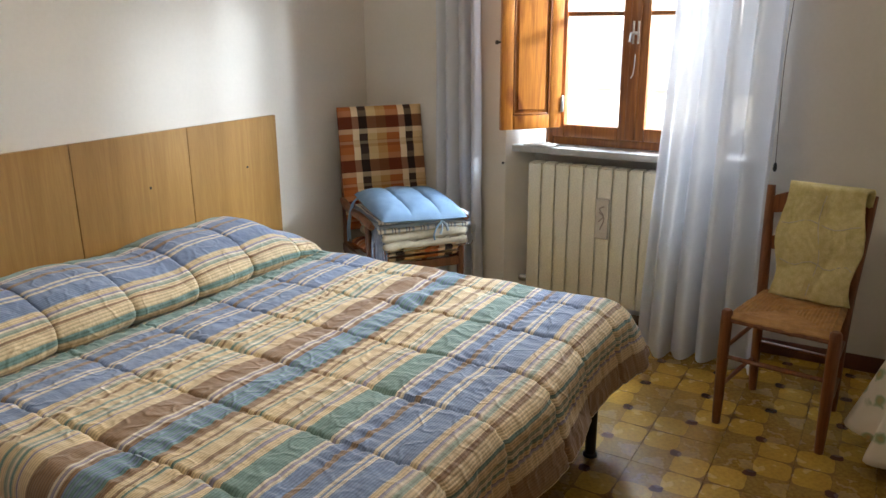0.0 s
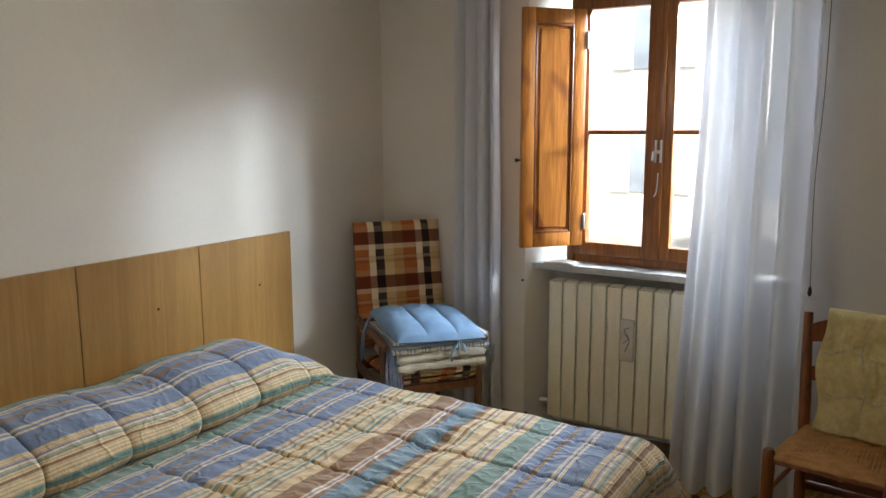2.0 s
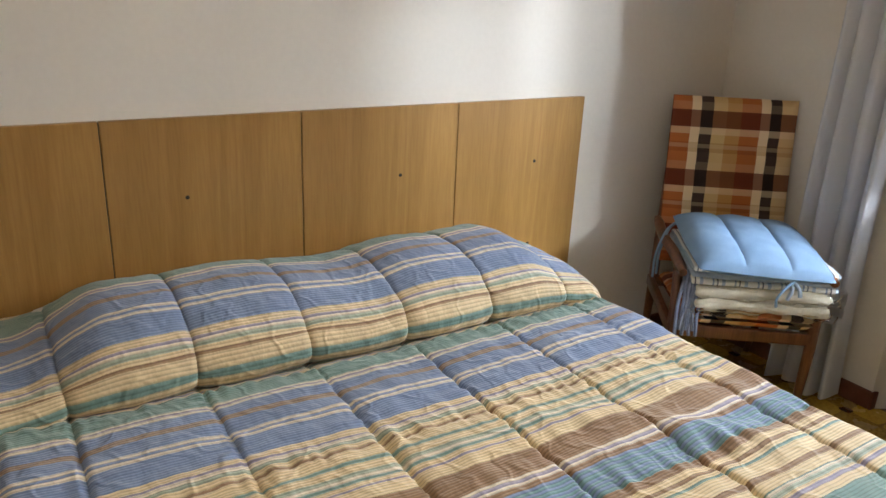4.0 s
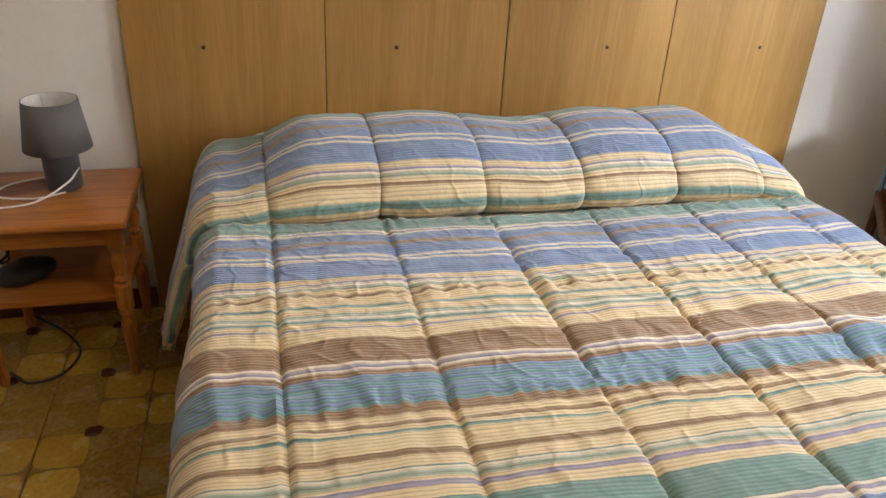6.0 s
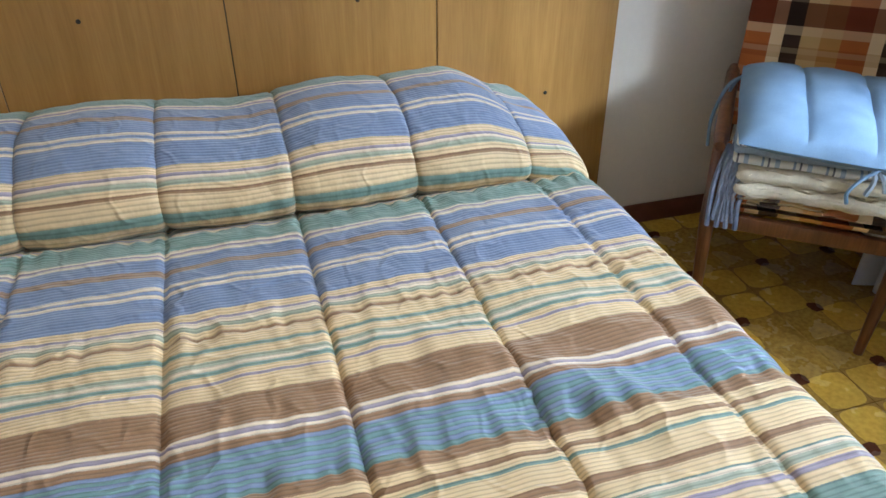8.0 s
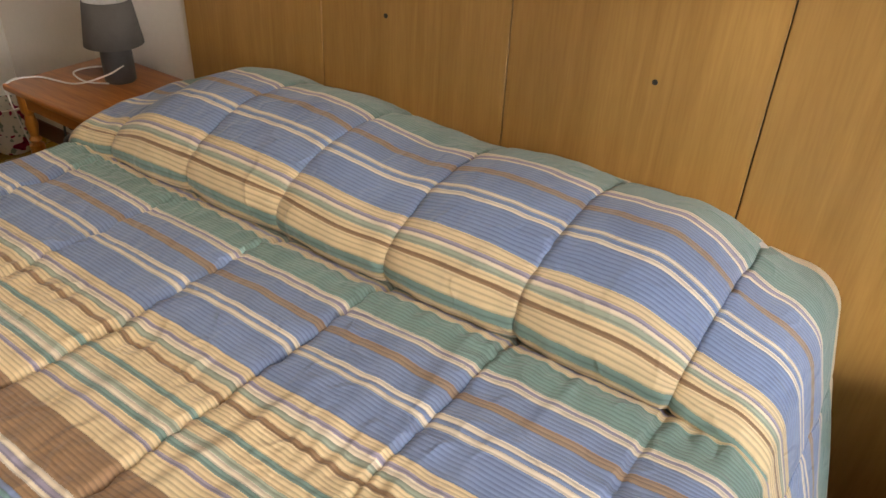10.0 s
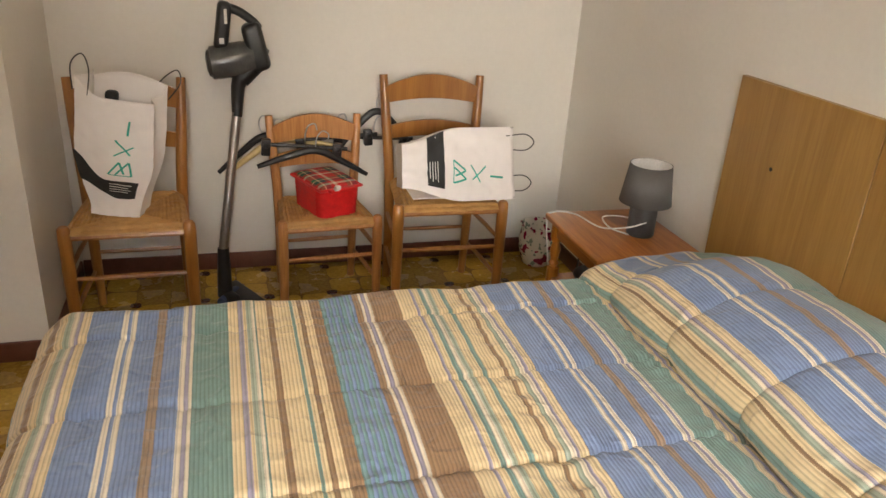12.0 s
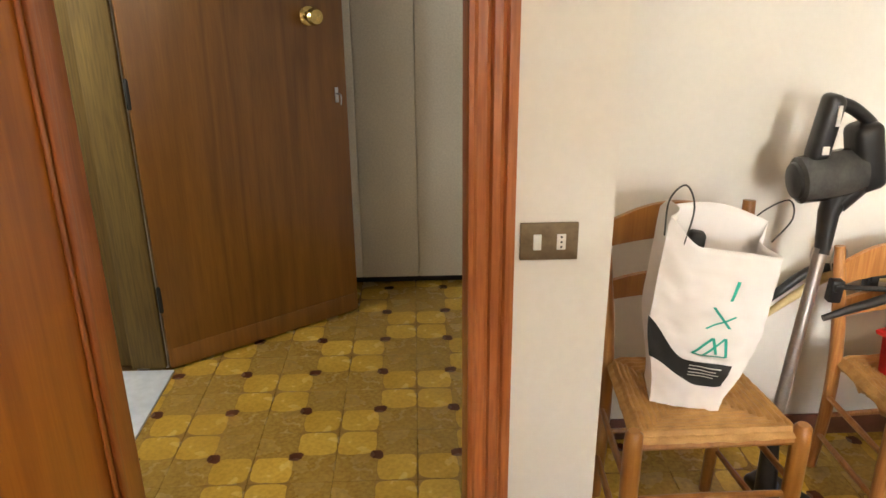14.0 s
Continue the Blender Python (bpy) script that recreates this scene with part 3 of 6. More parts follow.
for lo, hi in (((0, -0.013, 0), (0.065, 0.013, 1.145)), ((L - 0.065, -0.013, 0), (L, 0.013, 1.145)),
               ((0.065, -0.012, 0), (L - 0.065, 0.012, 0.07)), ((0.065, -0.012, 1.075), (L - 0.065, 0.012, 1.145))):
    box(bm, lo, hi, 0.004)
part("stile_frame", bm, PINE, shutter)
part("panel", boxed((0.066, -0.0015, 0.07), (L - 0.066, 0.0015, 1.075)), PINE, shutter)
for sgn in (1, -1):
    part("raised_field", boxed((0.09, min(0.0017 * sgn, 0.011 * sgn), 0.096), (L - 0.09, max(0.0017 * sgn, 0.011 * sgn), 1.049), 0.0045, 1), PINE, shutter)
# Darker wood strips imitate the shade in the grooves around the raised fields
for sgn in (1, -1):
    for lo, hi in (((0.066, 0.0705), (0.076, 1.0745)), ((L - 0.076, 0.0705), (L - 0.066, 1.0745)), ((0.0765, 0.0705), (L - 0.0765, 0.081)), ((0.0765, 1.064), (L - 0.0765, 1.0745))):
        part("groove_shade_strip", boxed((lo[0], min(0.002 * sgn, 0.0135 * sgn), lo[1]), (hi[0], max(0.002 * sgn, 0.0135 * sgn), hi[1]), 0.004), FRAME_WOOD, shutter)
for z in (0.12, 1.0):
    bm = bmesh.new()
    lathe(bm, [(0.007, -0.04), (0.008, -0.035), (0.008, 0.035), (0.004, 0.042)], 10, Matrix.Translation((-0.004, 0.014, z)))
    part("hinge", bm, STEEL, shutter, "dark steel pin hinge")
bm = bmesh.new()
lathe(bm, [(0.004, 0), (0.006, 0.012), (0.011, 0.018), (0.009, 0.028)], 12, Matrix.Translation((L, 0.0, 0.43)) @ pose(0, 0, 0, 0, 90, 0))
part("knob", bm, IRON, shutter, "small dark knob")

# ---- radiator ----
rad = thing("radiator", "cream enamelled sectional radiator below the window", "radiator")
PITCH, RY, RZ0, RZ1, RX = 0.0765, -1.035, 0.1, 0.818, 1.9
bm = bmesh.new()
box(bm, (0, -PITCH + 0.0045, RZ0), (0.014, 0, RZ1), 0.006, 3)
box(bm, (0.014, -PITCH * 0.62, RZ0 + 0.01), (0.085, -PITCH * 0.38, RZ1 - 0.005), 0.004)
box(bm, (0.06, -PITCH + 0.008, RZ0 + 0.01), (0.09, -0.004, RZ1 - 0.012), 0.006, 2)
for z in (RZ0 + 0.06, RZ1 - 0.06):
    box(bm, (0.014, -PITCH, z - 0.02), (0.075, 0.0, z + 0.02), 0.006)
for k in range(3):
    box(bm, (0.016 + k * 0.022, -PITCH + 0.01, RZ1 - 0.016), (0.03 + k * 0.022, -0.006, RZ1 + 0.004), 0.004)
first = part("radiator_section", bm, RAD, rad)
first.matrix_basis = Matrix.Translation((RX, RY, 0))
for k in range(1, 11):
    o = new("radiator_section", first.data)
    o.parent = rad
    o.matrix_basis = Matrix.Translation((RX, RY - k * PITCH, 0))
bm = bmesh.new()
lathe(bm, [(0.012, 0), (0.016, 0.006), (0.016, 0.03), (0.02, 0.035), (0.02, 0.06), (0.01, 0.065)], 12, Matrix.Translation((1.955, RY, 0.16)) @ pose(0, 0, 0, -90, 0, 0))
tube(bm, [(1.955, RY + 0.035, 0.16), (1.99, RY + 0.035, 0.16), (2.1, RY + 0.035, 0.16)], 0.009)
part("valve", bm, STEEL, rad, "steel radiator valve")
tag = thing("radiator_humidifier", "pale ceramic humidifier with a faded motif on the radiator", "humidifier", pose(1.884, -1.45, 0.57))
part("plaque", boxed((0, -0.035, -0.11), (0.014, 0.035, 0.1), 0.008, 3), surface("pale_ceramic", (0.55, 0.5, 0.43), (0.63, 0.58, 0.5), 12, 0.4), tag)
bm = bmesh.new()
for p in ([(0, -0.012, 0.06), (0, 0.012, 0.045), (0, -0.01, 0.01), (0, 0.014, -0.02)], [(0, 0.014, 0.03), (0, -0.014, 0.0), (0, 0.006, -0.06)]):
    tube(bm, [Vector(q) + Vector((-0.0005, 0, 0)) for q in arc(p, 4)], 0.003, 5)
part("motif", bm, surface("faded_print", (0.3, 0.25, 0.22), (0.4, 0.34, 0.3), 20, 0.6), tag, "faded grey-brown motif")
bm = bmesh.new()
grid(bm, 14, 8, lambda a, b: (1.905 + 0.08 * b, -1.0 - 0.16 * a - 0.02 * b, 0.912 + 0.012 * math.sin(3.1 * a) * math.sin(3.1 * b) + 0.004 * noise.noise((a * 7, b * 7, 1))))
ob = part("folded_cloth", bm, WHITE_PL)
ob.modifiers.new("thickness", "SOLIDIFY").thickness = 0.006
tagged(ob, "small folded white cloth on the marble sill", "cloth")

# ---- curtains ----
def curtain(name, label, y0, y1, top_x, foot_x, z0, z1, folds, seed):
    bm = bmesh.new()

    def place(a, b):
        z = z0 + (z1 - z0) * b
        spread = 1.0 + 0.14 * (1 - b) ** 2
        mid = (y0 + y1) / 2
        y = mid + ((y0 + (y1 - y0) * a) - mid) * spread
        amp = 0.022 + 0.03 * (1 - b)
        w = math.sin(folds * 6.283 * a + 1.2 * math.sin(4 * a + seed) + 0.4 * noise.noise((a * 3, b * 1.5, seed)))
        x = foot_x + (top_x - foot_x) * smooth01(b * 1.3) + amp * w + 0.02 * noise.noise((a * 6, b * 3, seed + 5))
        return (x, y + 0.012 * math.cos(folds * 6.283 * a), z + (0.012 * math.sin(a * 9 + seed) if b == 0 else 0))

    grid(bm, 150, 40, place)
    ob = part(name, bm, SHEER)
    return tagged(ob, label, "curtain", "sheer curtains")


curtain("sheer_curtain", "white sheer curtain gathered beside the plaid armchair", -0.80, -0.575, 1.78, 1.8, 0.03, 2.64, 4, 1.0)
curtain("sheer_curtain", "white sheer curtain in soft folds before the window", -2.235, -1.77, 1.8, 1.64, 0.02, 2.64, 4.5, 4.0)
tagged(part("curtain_rail", boxed((1.785, -2.6, 2.64), (1.815, -0.2, H - 0.0005), 0.003), WHITE_PL), "white curtain rail under the ceiling", "curtain rail")
bm = rod(arc([(1.8, -2.235, 2.63), (1.82, -2.24, 1.8), (1.815, -2.228, 1.35), (1.8, -2.24, 0.93)], 6), 0.0018, 6)
pull = thing("hanging_string", "thin brown string with a small weight beside the curtain", "string")
part("string", bm, BARK, pull)
bm = bmesh.new()
lathe(bm, [(0.002, 0.03), (0.007, 0.02), (0.009, 0.0), (0.005, -0.012)], 10, Matrix.Translation((1.8, -2.24, 0.905)))
part("weight", bm, IRON, pull)

# ---- headboard and bed ----
head = thing("headboard", "oak veneer panelled headboard fixed to the wall", "headboard")
first = None
for k in range(4):
    x0 = -1.122 + k * 0.563
    if first is None:
        first = part("headboard_panel", boxed((0.0015, 0.0, 0.004), (0.5615, 0.0195, 1.09), 0.0015, 1), OAK, head)
        o = first
    else:
        o = new("headboard_panel", first.data)
        o.parent = head
    o.matrix_basis = Matrix.Translation((x0, 0, 0))
    for z in (0.862, 0.54):
        bm = bmesh.new()
        lathe(bm, [(0.006, 0), (0.006, 0.0015), (0.004, 0.0022)], 10, Matrix.Translation(((-0.907, -0.345, 0.347, 0.911)[k], 0, z)) @ pose(0, 0, 0, 90, 0, 0))
        part("screw_hole", bm, IRON, head)
for k in range(1, 4):
    part("seam", boxed((-1.122 + k * 0.563 - 0.0015, 0.006, 0.004), (-1.122 + k * 0.563 + 0.0015, 0.0195, 1.086)), INK, head)

bed = thing("bed", "low double bed with dark metal legs under the quilt", "bed")
part("mattress", boxed((-0.84, -1.865, 0.29), (0.73, -0.02, 0.515), 0.05, 4), LINEN, bed)
part("bed_base", boxed((-0.82, -1.89, 0.22), (0.71, -0.02, 0.289), 0.01), IRON, bed)
leg = None
for x, y in ((-0.76, -1.77), (0.65, -1.865), (-0.76, -0.15), (0.64, -0.15)):
    if leg is None:
        bm = bmesh.new()
        lathe(bm, [(0.026, 0), (0.026, 0.01), (0.02, 0.015), (0.02, 0.221)], 14)
        leg = o = part("leg", bm, IRON, bed)
    else:
        o = new("leg", leg.data)
        o.parent = bed
    o.matrix_basis = Matrix.Translation((x, y, 0))

X0, X1, Y1, ZT, R = -0.865, 0.745, -1.885, 0.548, 0.05
SEAM_X, SEAM_Y = 0.279, 0.36


def over_edge(d, r, slope=0.1):
    """How far sideways and down cloth lies, d metres past an edge rounded by r."""
    if d <= 0:
        return d, 0.0
    q = r * 1.5708
    if d < q:
        return r * math.sin(d / r), r * (1 - math.cos(d / r))
    return r + slope * (d - q), r + (d - q) * 0.99


def puff(u, v):
    """Height of the padding between the stitched lines."""
    a, b = abs(math.sin(math.pi * (u + 0.752) / SEAM_X)), abs(math.sin(math.pi * (v - 0.06) / SEAM_Y))
    pinch = 0.01 * noise.noise((u * 6, v * 48, 5.0)) * math.exp(-a * 2.4) + 0.012 * noise.noise((u * 46, v * 6, 8.0)) * math.exp(-b * 4.0)
    return 0.013 * min(1.0, a * 8.0) ** 0.5 * (0.66 + 0.34 * min(1.0, b * 10.0) ** 0.5) + 0.007 * a * b + pinch


def creases(u, v):
    n = noise.noise((u * 5, v * 14, 2.0)) * 0.0055 + noise.noise((u * 22, v * 9, 7.0)) * 0.004
    pull = math.exp(-((u - 0.45) ** 2 + (v - 0.72) ** 2) / 0.03)
    return n + 0.012 * pull * math.sin(24 * (v - 0.9 * u))


def quilt_point(u, v):
    """u runs across the bed from -1.3 to 1.18, v from the turned-down edge (y = -0.51) to past the foot."""
    y = -0.51 - v
    du = max(X0 - u, u - X1)
    dv = Y1 + 0.05 - y
    ex, ez = over_edge(du, R)
    fx, fz = over_edge(dv, 0.09, 0.22)
    side = -1 if u < (X0 + X1) / 2 else 1
    base_x = X0 if side < 0 else X1
    if du > 0 and dv > 0:
        ang = math.atan2(dv, du)
        d = max(du, dv)
        out, down = over_edge(d, R + 0.04 * dv / (du + dv), 0.1 + 0.12 * dv / (du + dv))
        flare = out + 0.42 * min(du, dv)
        x, yy, z = base_x + side * flare * math.cos(ang), Y1 + 0.05 - flare * math.sin(ang), ZT - down
    elif du > 0:
        x, yy, z = base_x + side * ex, y, ZT - ez
    elif dv > 0:
        x, yy, z = u, Y1 + 0.05 - fx, ZT - fz
    else:
        x, yy, z = u, y, ZT
    h = puff(u, v) + creases(u, v)
    sidew, footw = smooth01(du / 0.09), smooth01(dv / 0.09)
    x += side * h * sidew * (1 - 0.5 * footw) + side * sidew * 0.02 * math.sin(y * 9) * min(1, max(du, 0) * 3)
    yy -= h * footw * (1 - 0.5 * sidew) + footw * 0.025 * math.sin(u * 8 + 1) * min(1, max(dv, 0) * 3)
    z += h * (1 - max(sidew, footw))
    # a slight sag between the sleepers' sides
    z += -0.012 * (1 - max(sidew, footw)) * math.cos(math.pi * (u + 0.06) / 1.7) ** 2 + 0.006
    z -= 0.026 * smooth01((0.075 - v) / 0.07)
    return Vector((x, yy, max(z, 0.03)))


UA, UB, VB = -1.25, 1.12, 1.62
V_FOOT = -0.51 - (Y1 + 0.05)


def cut_corner(u, v):
    """Draws the foot corners of the cloth in to a round."""
    low, high = UA + 0.385, UB - 0.375
    du = max(low - u, u - high)
    if du <= 0 or v <= V_FOOT:
        return u, v
    reach = 0.385 if u < low else 0.375
    p, q = du / reach, (v - V_FOOT) / (VB - V_FOOT)
    du, dv = du * math.sqrt(1 - q * q * 0.5), (v - V_FOOT) * math.sqrt(1 - p * p * 0.5)
    return (low - du if u < low else high + du), V_FOOT + dv


def quilt_uv(a, b):
    u, v = cut_corner(UA + (UB - UA) * a, -0.02 + (VB + 0.02) * b)
    return u, v + 0.903


quilt = thing("quilt", "padded blue, cream, teal and brown striped quilt over the bed", "quilt")
bm = bmesh.new()
grid(bm, 380, 290, lambda a, b: quilt_point(*cut_corner(UA + (UB - UA) * a, -0.02 + (VB + 0.02) * b)), quilt_uv)
top = part("quilt_top", bm, QUILT, quilt)
if sum(p.normal.z for p in top.data.polygons) < 0:
    top.data.flip_normals()
top.data.materials.append(UNDER)
mod = top.modifiers.new("padding", "SOLIDIFY")
mod.thickness, mod.offset, mod.material_offset, mod.material_offset_rim = 0.012, -1, 1, 0

FOLD_LINE = arc([(-0.458, 0.55), (-0.496, 0.553), (-0.522, 0.576), (-0.519, 0.61), (-0.483, 0.646), (-0.4, 0.684), (-0.29, 0.7), (-0.18, 0.69), (-0.09, 0.655), (-0.03, 0.605), (-0.012, 0.56)], 8)
FOLD_LINE = [Vector((p[0], p[1])) for p in FOLD_LINE]
FOLD_S = [0.0]
for p, q in zip(FOLD_LINE, FOLD_LINE[1:]):
    FOLD_S.append(FOLD_S[-1] + (q - p).length)


def fold_point(u, s):
    k = max(i for i in range(len(FOLD_S)) if FOLD_S[i] <= s + 1e-9)
    k = min(k, len(FOLD_LINE) - 2)
    t = (s - FOLD_S[k]) / (FOLD_S[k + 1] - FOLD_S[k])
    y, z = FOLD_LINE[k].lerp(FOLD_LINE[k + 1], t)
    tangent = (FOLD_LINE[k + 1] - FOLD_LINE[k]).normalized()
    nrm = Vector((-tangent.y, tangent.x))
    # pillows: full in the middle of each side, lower between them and at the ends
    w = 1.0 - 0.2 * math.exp(-((u + 0.02) / 0.13) ** 2) - 0.1 * smooth01((-0.45 - u) / 0.3)
    endl, endr = smooth01((u - X0) / 0.24), smooth01(((X1 + 0.01) - u) / 0.24)
    w *= 0.35 + 0.65 * min(endl, endr)
    z = 0.552 + (z - 0.552) * w
    a = abs(math.sin(math.pi * (u + 0.752) / SEAM_X))
    h = 0.016 * min(1.0, a * 7.0) ** 0.5 + 0.009 * a - 0.012 + 0.007 * noise.noise((u * 5, s * 42, 2)) * math.exp(-a * 2.6) + creases(u, s + 3) * 0.8
    y, z = y + nrm.x * h, z + nrm.y * h
    du = max(X0 - u, u - X1 + 0.025)
    side = -1 if u < 0 else 1
    ex, ez = over_edge(du, 0.06)
    x = (X0 if side < 0 else X1 - 0.025) + side * (ex + 0.2 * max(0, du - 0.04)) if du > 0 else u
    z -= ez
    if du > 0:
        # the ends hang down and draw together
        mid = -0.33
        y = mid + (y - mid) * (1 - 0.45 * smooth01(du / 0.45))
        z = max(z, 0.09)
    return Vector((x + 0.006 * noise.noise((s * 12, u * 6, 3)), min(y, -0.004), z))


bm = bmesh.new()
SM = FOLD_S[-1]
grid(bm, 340, 80, lambda a, b: fold_point(-1.33 + 2.55 * a, SM * b), lambda a, b: (-1.33 + 2.55 * a, SM * b))
turn = part("turned_back_edge", bm, FOLD, quilt, "puffed striped edge over the pillows")
mod = turn.modifiers.new("padding", "SOLIDIFY")
mod.thickness, mod.offset = 0.032, 0
for k, (xa, xb) in enumerate(((-0.8, -0.12), (0.06, 0.68))):
    bm = bmesh.new()
    box(bm, (xa, -0.46, 0.53), (xb, -0.05, 0.645 if k else 0.635), 0.055, 4)
    tagged(part("pillow", bm, WHITE_PL), "pillow hidden under the turned-back quilt", "pillow", "pillows under the quilt")


# ---- chairs ----
def straw_chair(name, label, m, w, d, seat, back, material, low_slat=True, group=""):
    """A ladder-back chair with a woven seat; its front faces local -y, its origin is on the floor under the seat's middle."""
    ch = thing(name, label, "chair", m, group)
    r = 0.0195 if seat > 0.42 else 0.0175
    fx, by, fy = w / 2 - 0.018, d / 2 - 0.02, -d / 2 + 0.02
    for sx in (-1, 1):
        bm = bmesh.new()
        lathe(bm, [(r * 0.8, 0), (r * 0.95, 0.06), (r * 1.12, seat * 0.6), (r * 1.15, seat - 0.03), (r * 1.05, seat + 0.008), (r * 0.7, seat + 0.016)], 12, Matrix.Translation((sx * fx, fy, 0)))
        part("leg", bm, material, ch)
        lean = 0.055 * back / 0.88
        post = arc([(sx * fx * 0.84, by + 0.02, 0), (sx * fx * 0.84, by, seat * 0.55), (sx * fx * 0.86, by + 0.004, seat + 0.03), (sx * fx * 0.93, by + lean * 0.55, (seat + back) / 2 + 0.04), (sx * fx * 0.98, by + lean, back)], 5)
        bm = bmesh.new()
        tube(bm, post, [r * (0.85 + 0.25 * math.sin(math.pi * k / (len(post) - 1))) for k in range(len(post))], 10)
        part("back_leg", bm, material, ch)
    top_y = by + 0.05 * back / 0.88

    def slat(z, high, rise, depth_y, name_):
        bm = bmesh.new()
        n = 18
        for side in (0,):
            rows = []
            for i in range(n + 1):
                a = i / n
                x = (a - 0.5) * 2 * (fx * 0.94)
                bow = 0.018 * math.sin(math.pi * a)
                up = rise * math.sin(math.pi * a) ** 0.9
                lowcut = 0.35 * rise * math.sin(math.pi * a)
                rows.append([(x, depth_y + bow - 0.007, z + lowcut), (x, depth_y + bow + 0.007, z + lowcut), (x, depth_y + bow + 0.007, z + high + up), (x, depth_y + bow - 0.007, z + high + up)])
            vs = [[bm.verts.new(p) for p in row] for row in rows]
            for p, q in zip(vs, vs[1:]):
                for k in range(4):
                    bm.faces.new((p[k], p[(k + 1) % 4], q[(k + 1) % 4], q[k]))
            bm.faces.new(vs[0])
            bm.faces.new(vs[-1][::-1])
        bmesh.ops.bevel(bm, geom=[e for e in bm.edges if e.calc_face_angle(0) > 1.0], offset=0.003, segments=2, affect="EDGES")
        part(name_, bm, material, ch)

    slat(back - 0.11, 0.065, 0.048, top_y - 0.012, "top_slat")
    if low_slat:
        slat(seat + 0.5 * (back - seat) - 0.045, 0.05, 0.024, by + 0.024, "mid_slat")
    heights = ((seat * 0.33, seat * 0.68), (seat * 0.45,), (seat * 0.5,))
    for sx in (-1, 1):
        for z in heights[0]:
            part("stretcher", rod([(sx * fx, fy, z), (sx * fx * 0.95, 0, z + 0.002), (sx * fx * 0.88, by, z)], [0.007, 0.0095, 0.007]), material, ch)
    part("stretcher", rod([(-fx, fy, seat * 0.62), (0, fy, seat * 0.62), (fx, fy, seat * 0.62)], [0.008, 0.011, 0.008]), material, ch)
    part("stretcher", rod([(-fx * 0.88, by, seat * 0.5), (0, by, seat * 0.5), (fx * 0.88, by, seat * 0.5)], [0.007, 0.009, 0.007]), material, ch)
    part("seat_rail", rod([(-fx, fy, seat - 0.025), (fx, fy, seat - 0.025)], 0.011), material, ch)
    # the woven seat: four wedges that meet on two diagonals, with cords along them
    bm = bmesh.new()
    n = 104

    def cushion(a, b):
        x, y = (a - 0.5) * 2, (b - 0.5) * 2
        half = (w / 2 - 0.012) * (0.84 + 0.16 * (1 - b))
        edge = max(abs(x), abs(y))
        roll = 0.02 * smooth01((edge - 0.86) / 0.14)
        cord = 0.0045 * abs(math.sin(edge * math.pi * 13 + 0.5 * noise.noise((x * 3, y * 3, 1)))) + 0.003 * noise.noise((x * 9, y * 9, seat))
        valley = 0.004 * math.exp(-((abs(x) - abs(y)) / 0.05) ** 2)
        sag = 0.010 * (1 - edge ** 2)
        nx, ny = x * (1 - 0.02 * abs(y) ** 6), y * (1 - 0.02 * abs(x) ** 6)
        return (nx * half, ny * (d / 2 - 0.006), seat + 0.008 - roll + cord - valley - sag)

    grid(bm, n, n, cushion)
    ob = part("seat", bm, RUSH, ch, "woven straw seat")
    ob.modifiers.new("thickness", "SOLIDIFY").thickness = 0.03
    return ch


G = "straw-seated chairs"
straw_chair("straw_chair", "wooden ladder-back chair with straw seat holding a paper bag", pose(-1.85, -1.833, 0, 0, 0, 91), 0.425, 0.39, 0.46, 0.88, CHAIR_WOOD, True, G)
straw_chair("straw_chair", "wooden ladder-back chair with straw seat and a bag lying on it", pose(-1.93, -0.68, 0, 0, 0, 89), 0.45, 0.39, 0.46, 0.88, CHAIR_WOOD, True, G)
straw_chair("straw_chair", "low pale wooden child's chair with a woven straw seat", pose(-1.985, -1.143, 0, 0, 0, 94), 0.4, 0.34, 0.385, 0.715, CHAIR_LIGHT, True, G)
straw_chair("straw_chair", "red-brown wooden chair with straw seat near the curtain", pose(1.28, -2.42, 0, 0, 0, -97), 0.41, 0.4, 0.46, 0.885, CHAIR_DARK, True, G)

# fleece pad over the red-brown chair's back
bm = bmesh.new()


def fleece(a, b):
    s = b * 0.86
    y = -2.425 + (a - 0.5) * 0.295 * (1 - 0.22 * smooth01((s - 0.42) / 0.4)) + 0.012 * math.sin(s * 20 + a * 3)
    if s < 0.42:
        x, z = 1.412 - 0.03 * (1 - s / 0.42) + 0.0, 0.475 + s
        x += 0.045 * (s / 0.42)
    elif s < 0.52:
        t = (s - 0.42) / 0.1 * math.pi
        x, z = 1.457 + 0.032 * (1 - math.cos(t)) / 1.0 * 0.7, 0.895 + 0.02 * math.sin(t)
    else:
        x, z = 1.5, 0.895 - (s - 0.52)
    lump = 0.012 * abs(math.sin(a * 6.5 + 0.8 * math.sin(s * 7))) + 0.012 * abs(math.sin(s * 17 + 1.5 * a)) + 0.004 * noise.noise((a * 22, s * 30, 0))
    return (x - lump if s < 0.47 else x + lump * 0.4, y, z)


grid(bm, 60, 90, fleece)
PAD_AT = pose(1.28, -2.42, 0, 0, 0, -97) @ pose(1.27, -2.4, 0, 0, 0, -87).inverted()
fleece_pad = thing("fleece_pad", "quilted yellow fleece pad hung over the chair's back", "chair pad", PAD_AT)
ob = part("pad", bm, YELLOW_FLEECE, fleece_pad)
ob.modifiers.new("thickness", "SOLIDIFY").thickness = 0.012
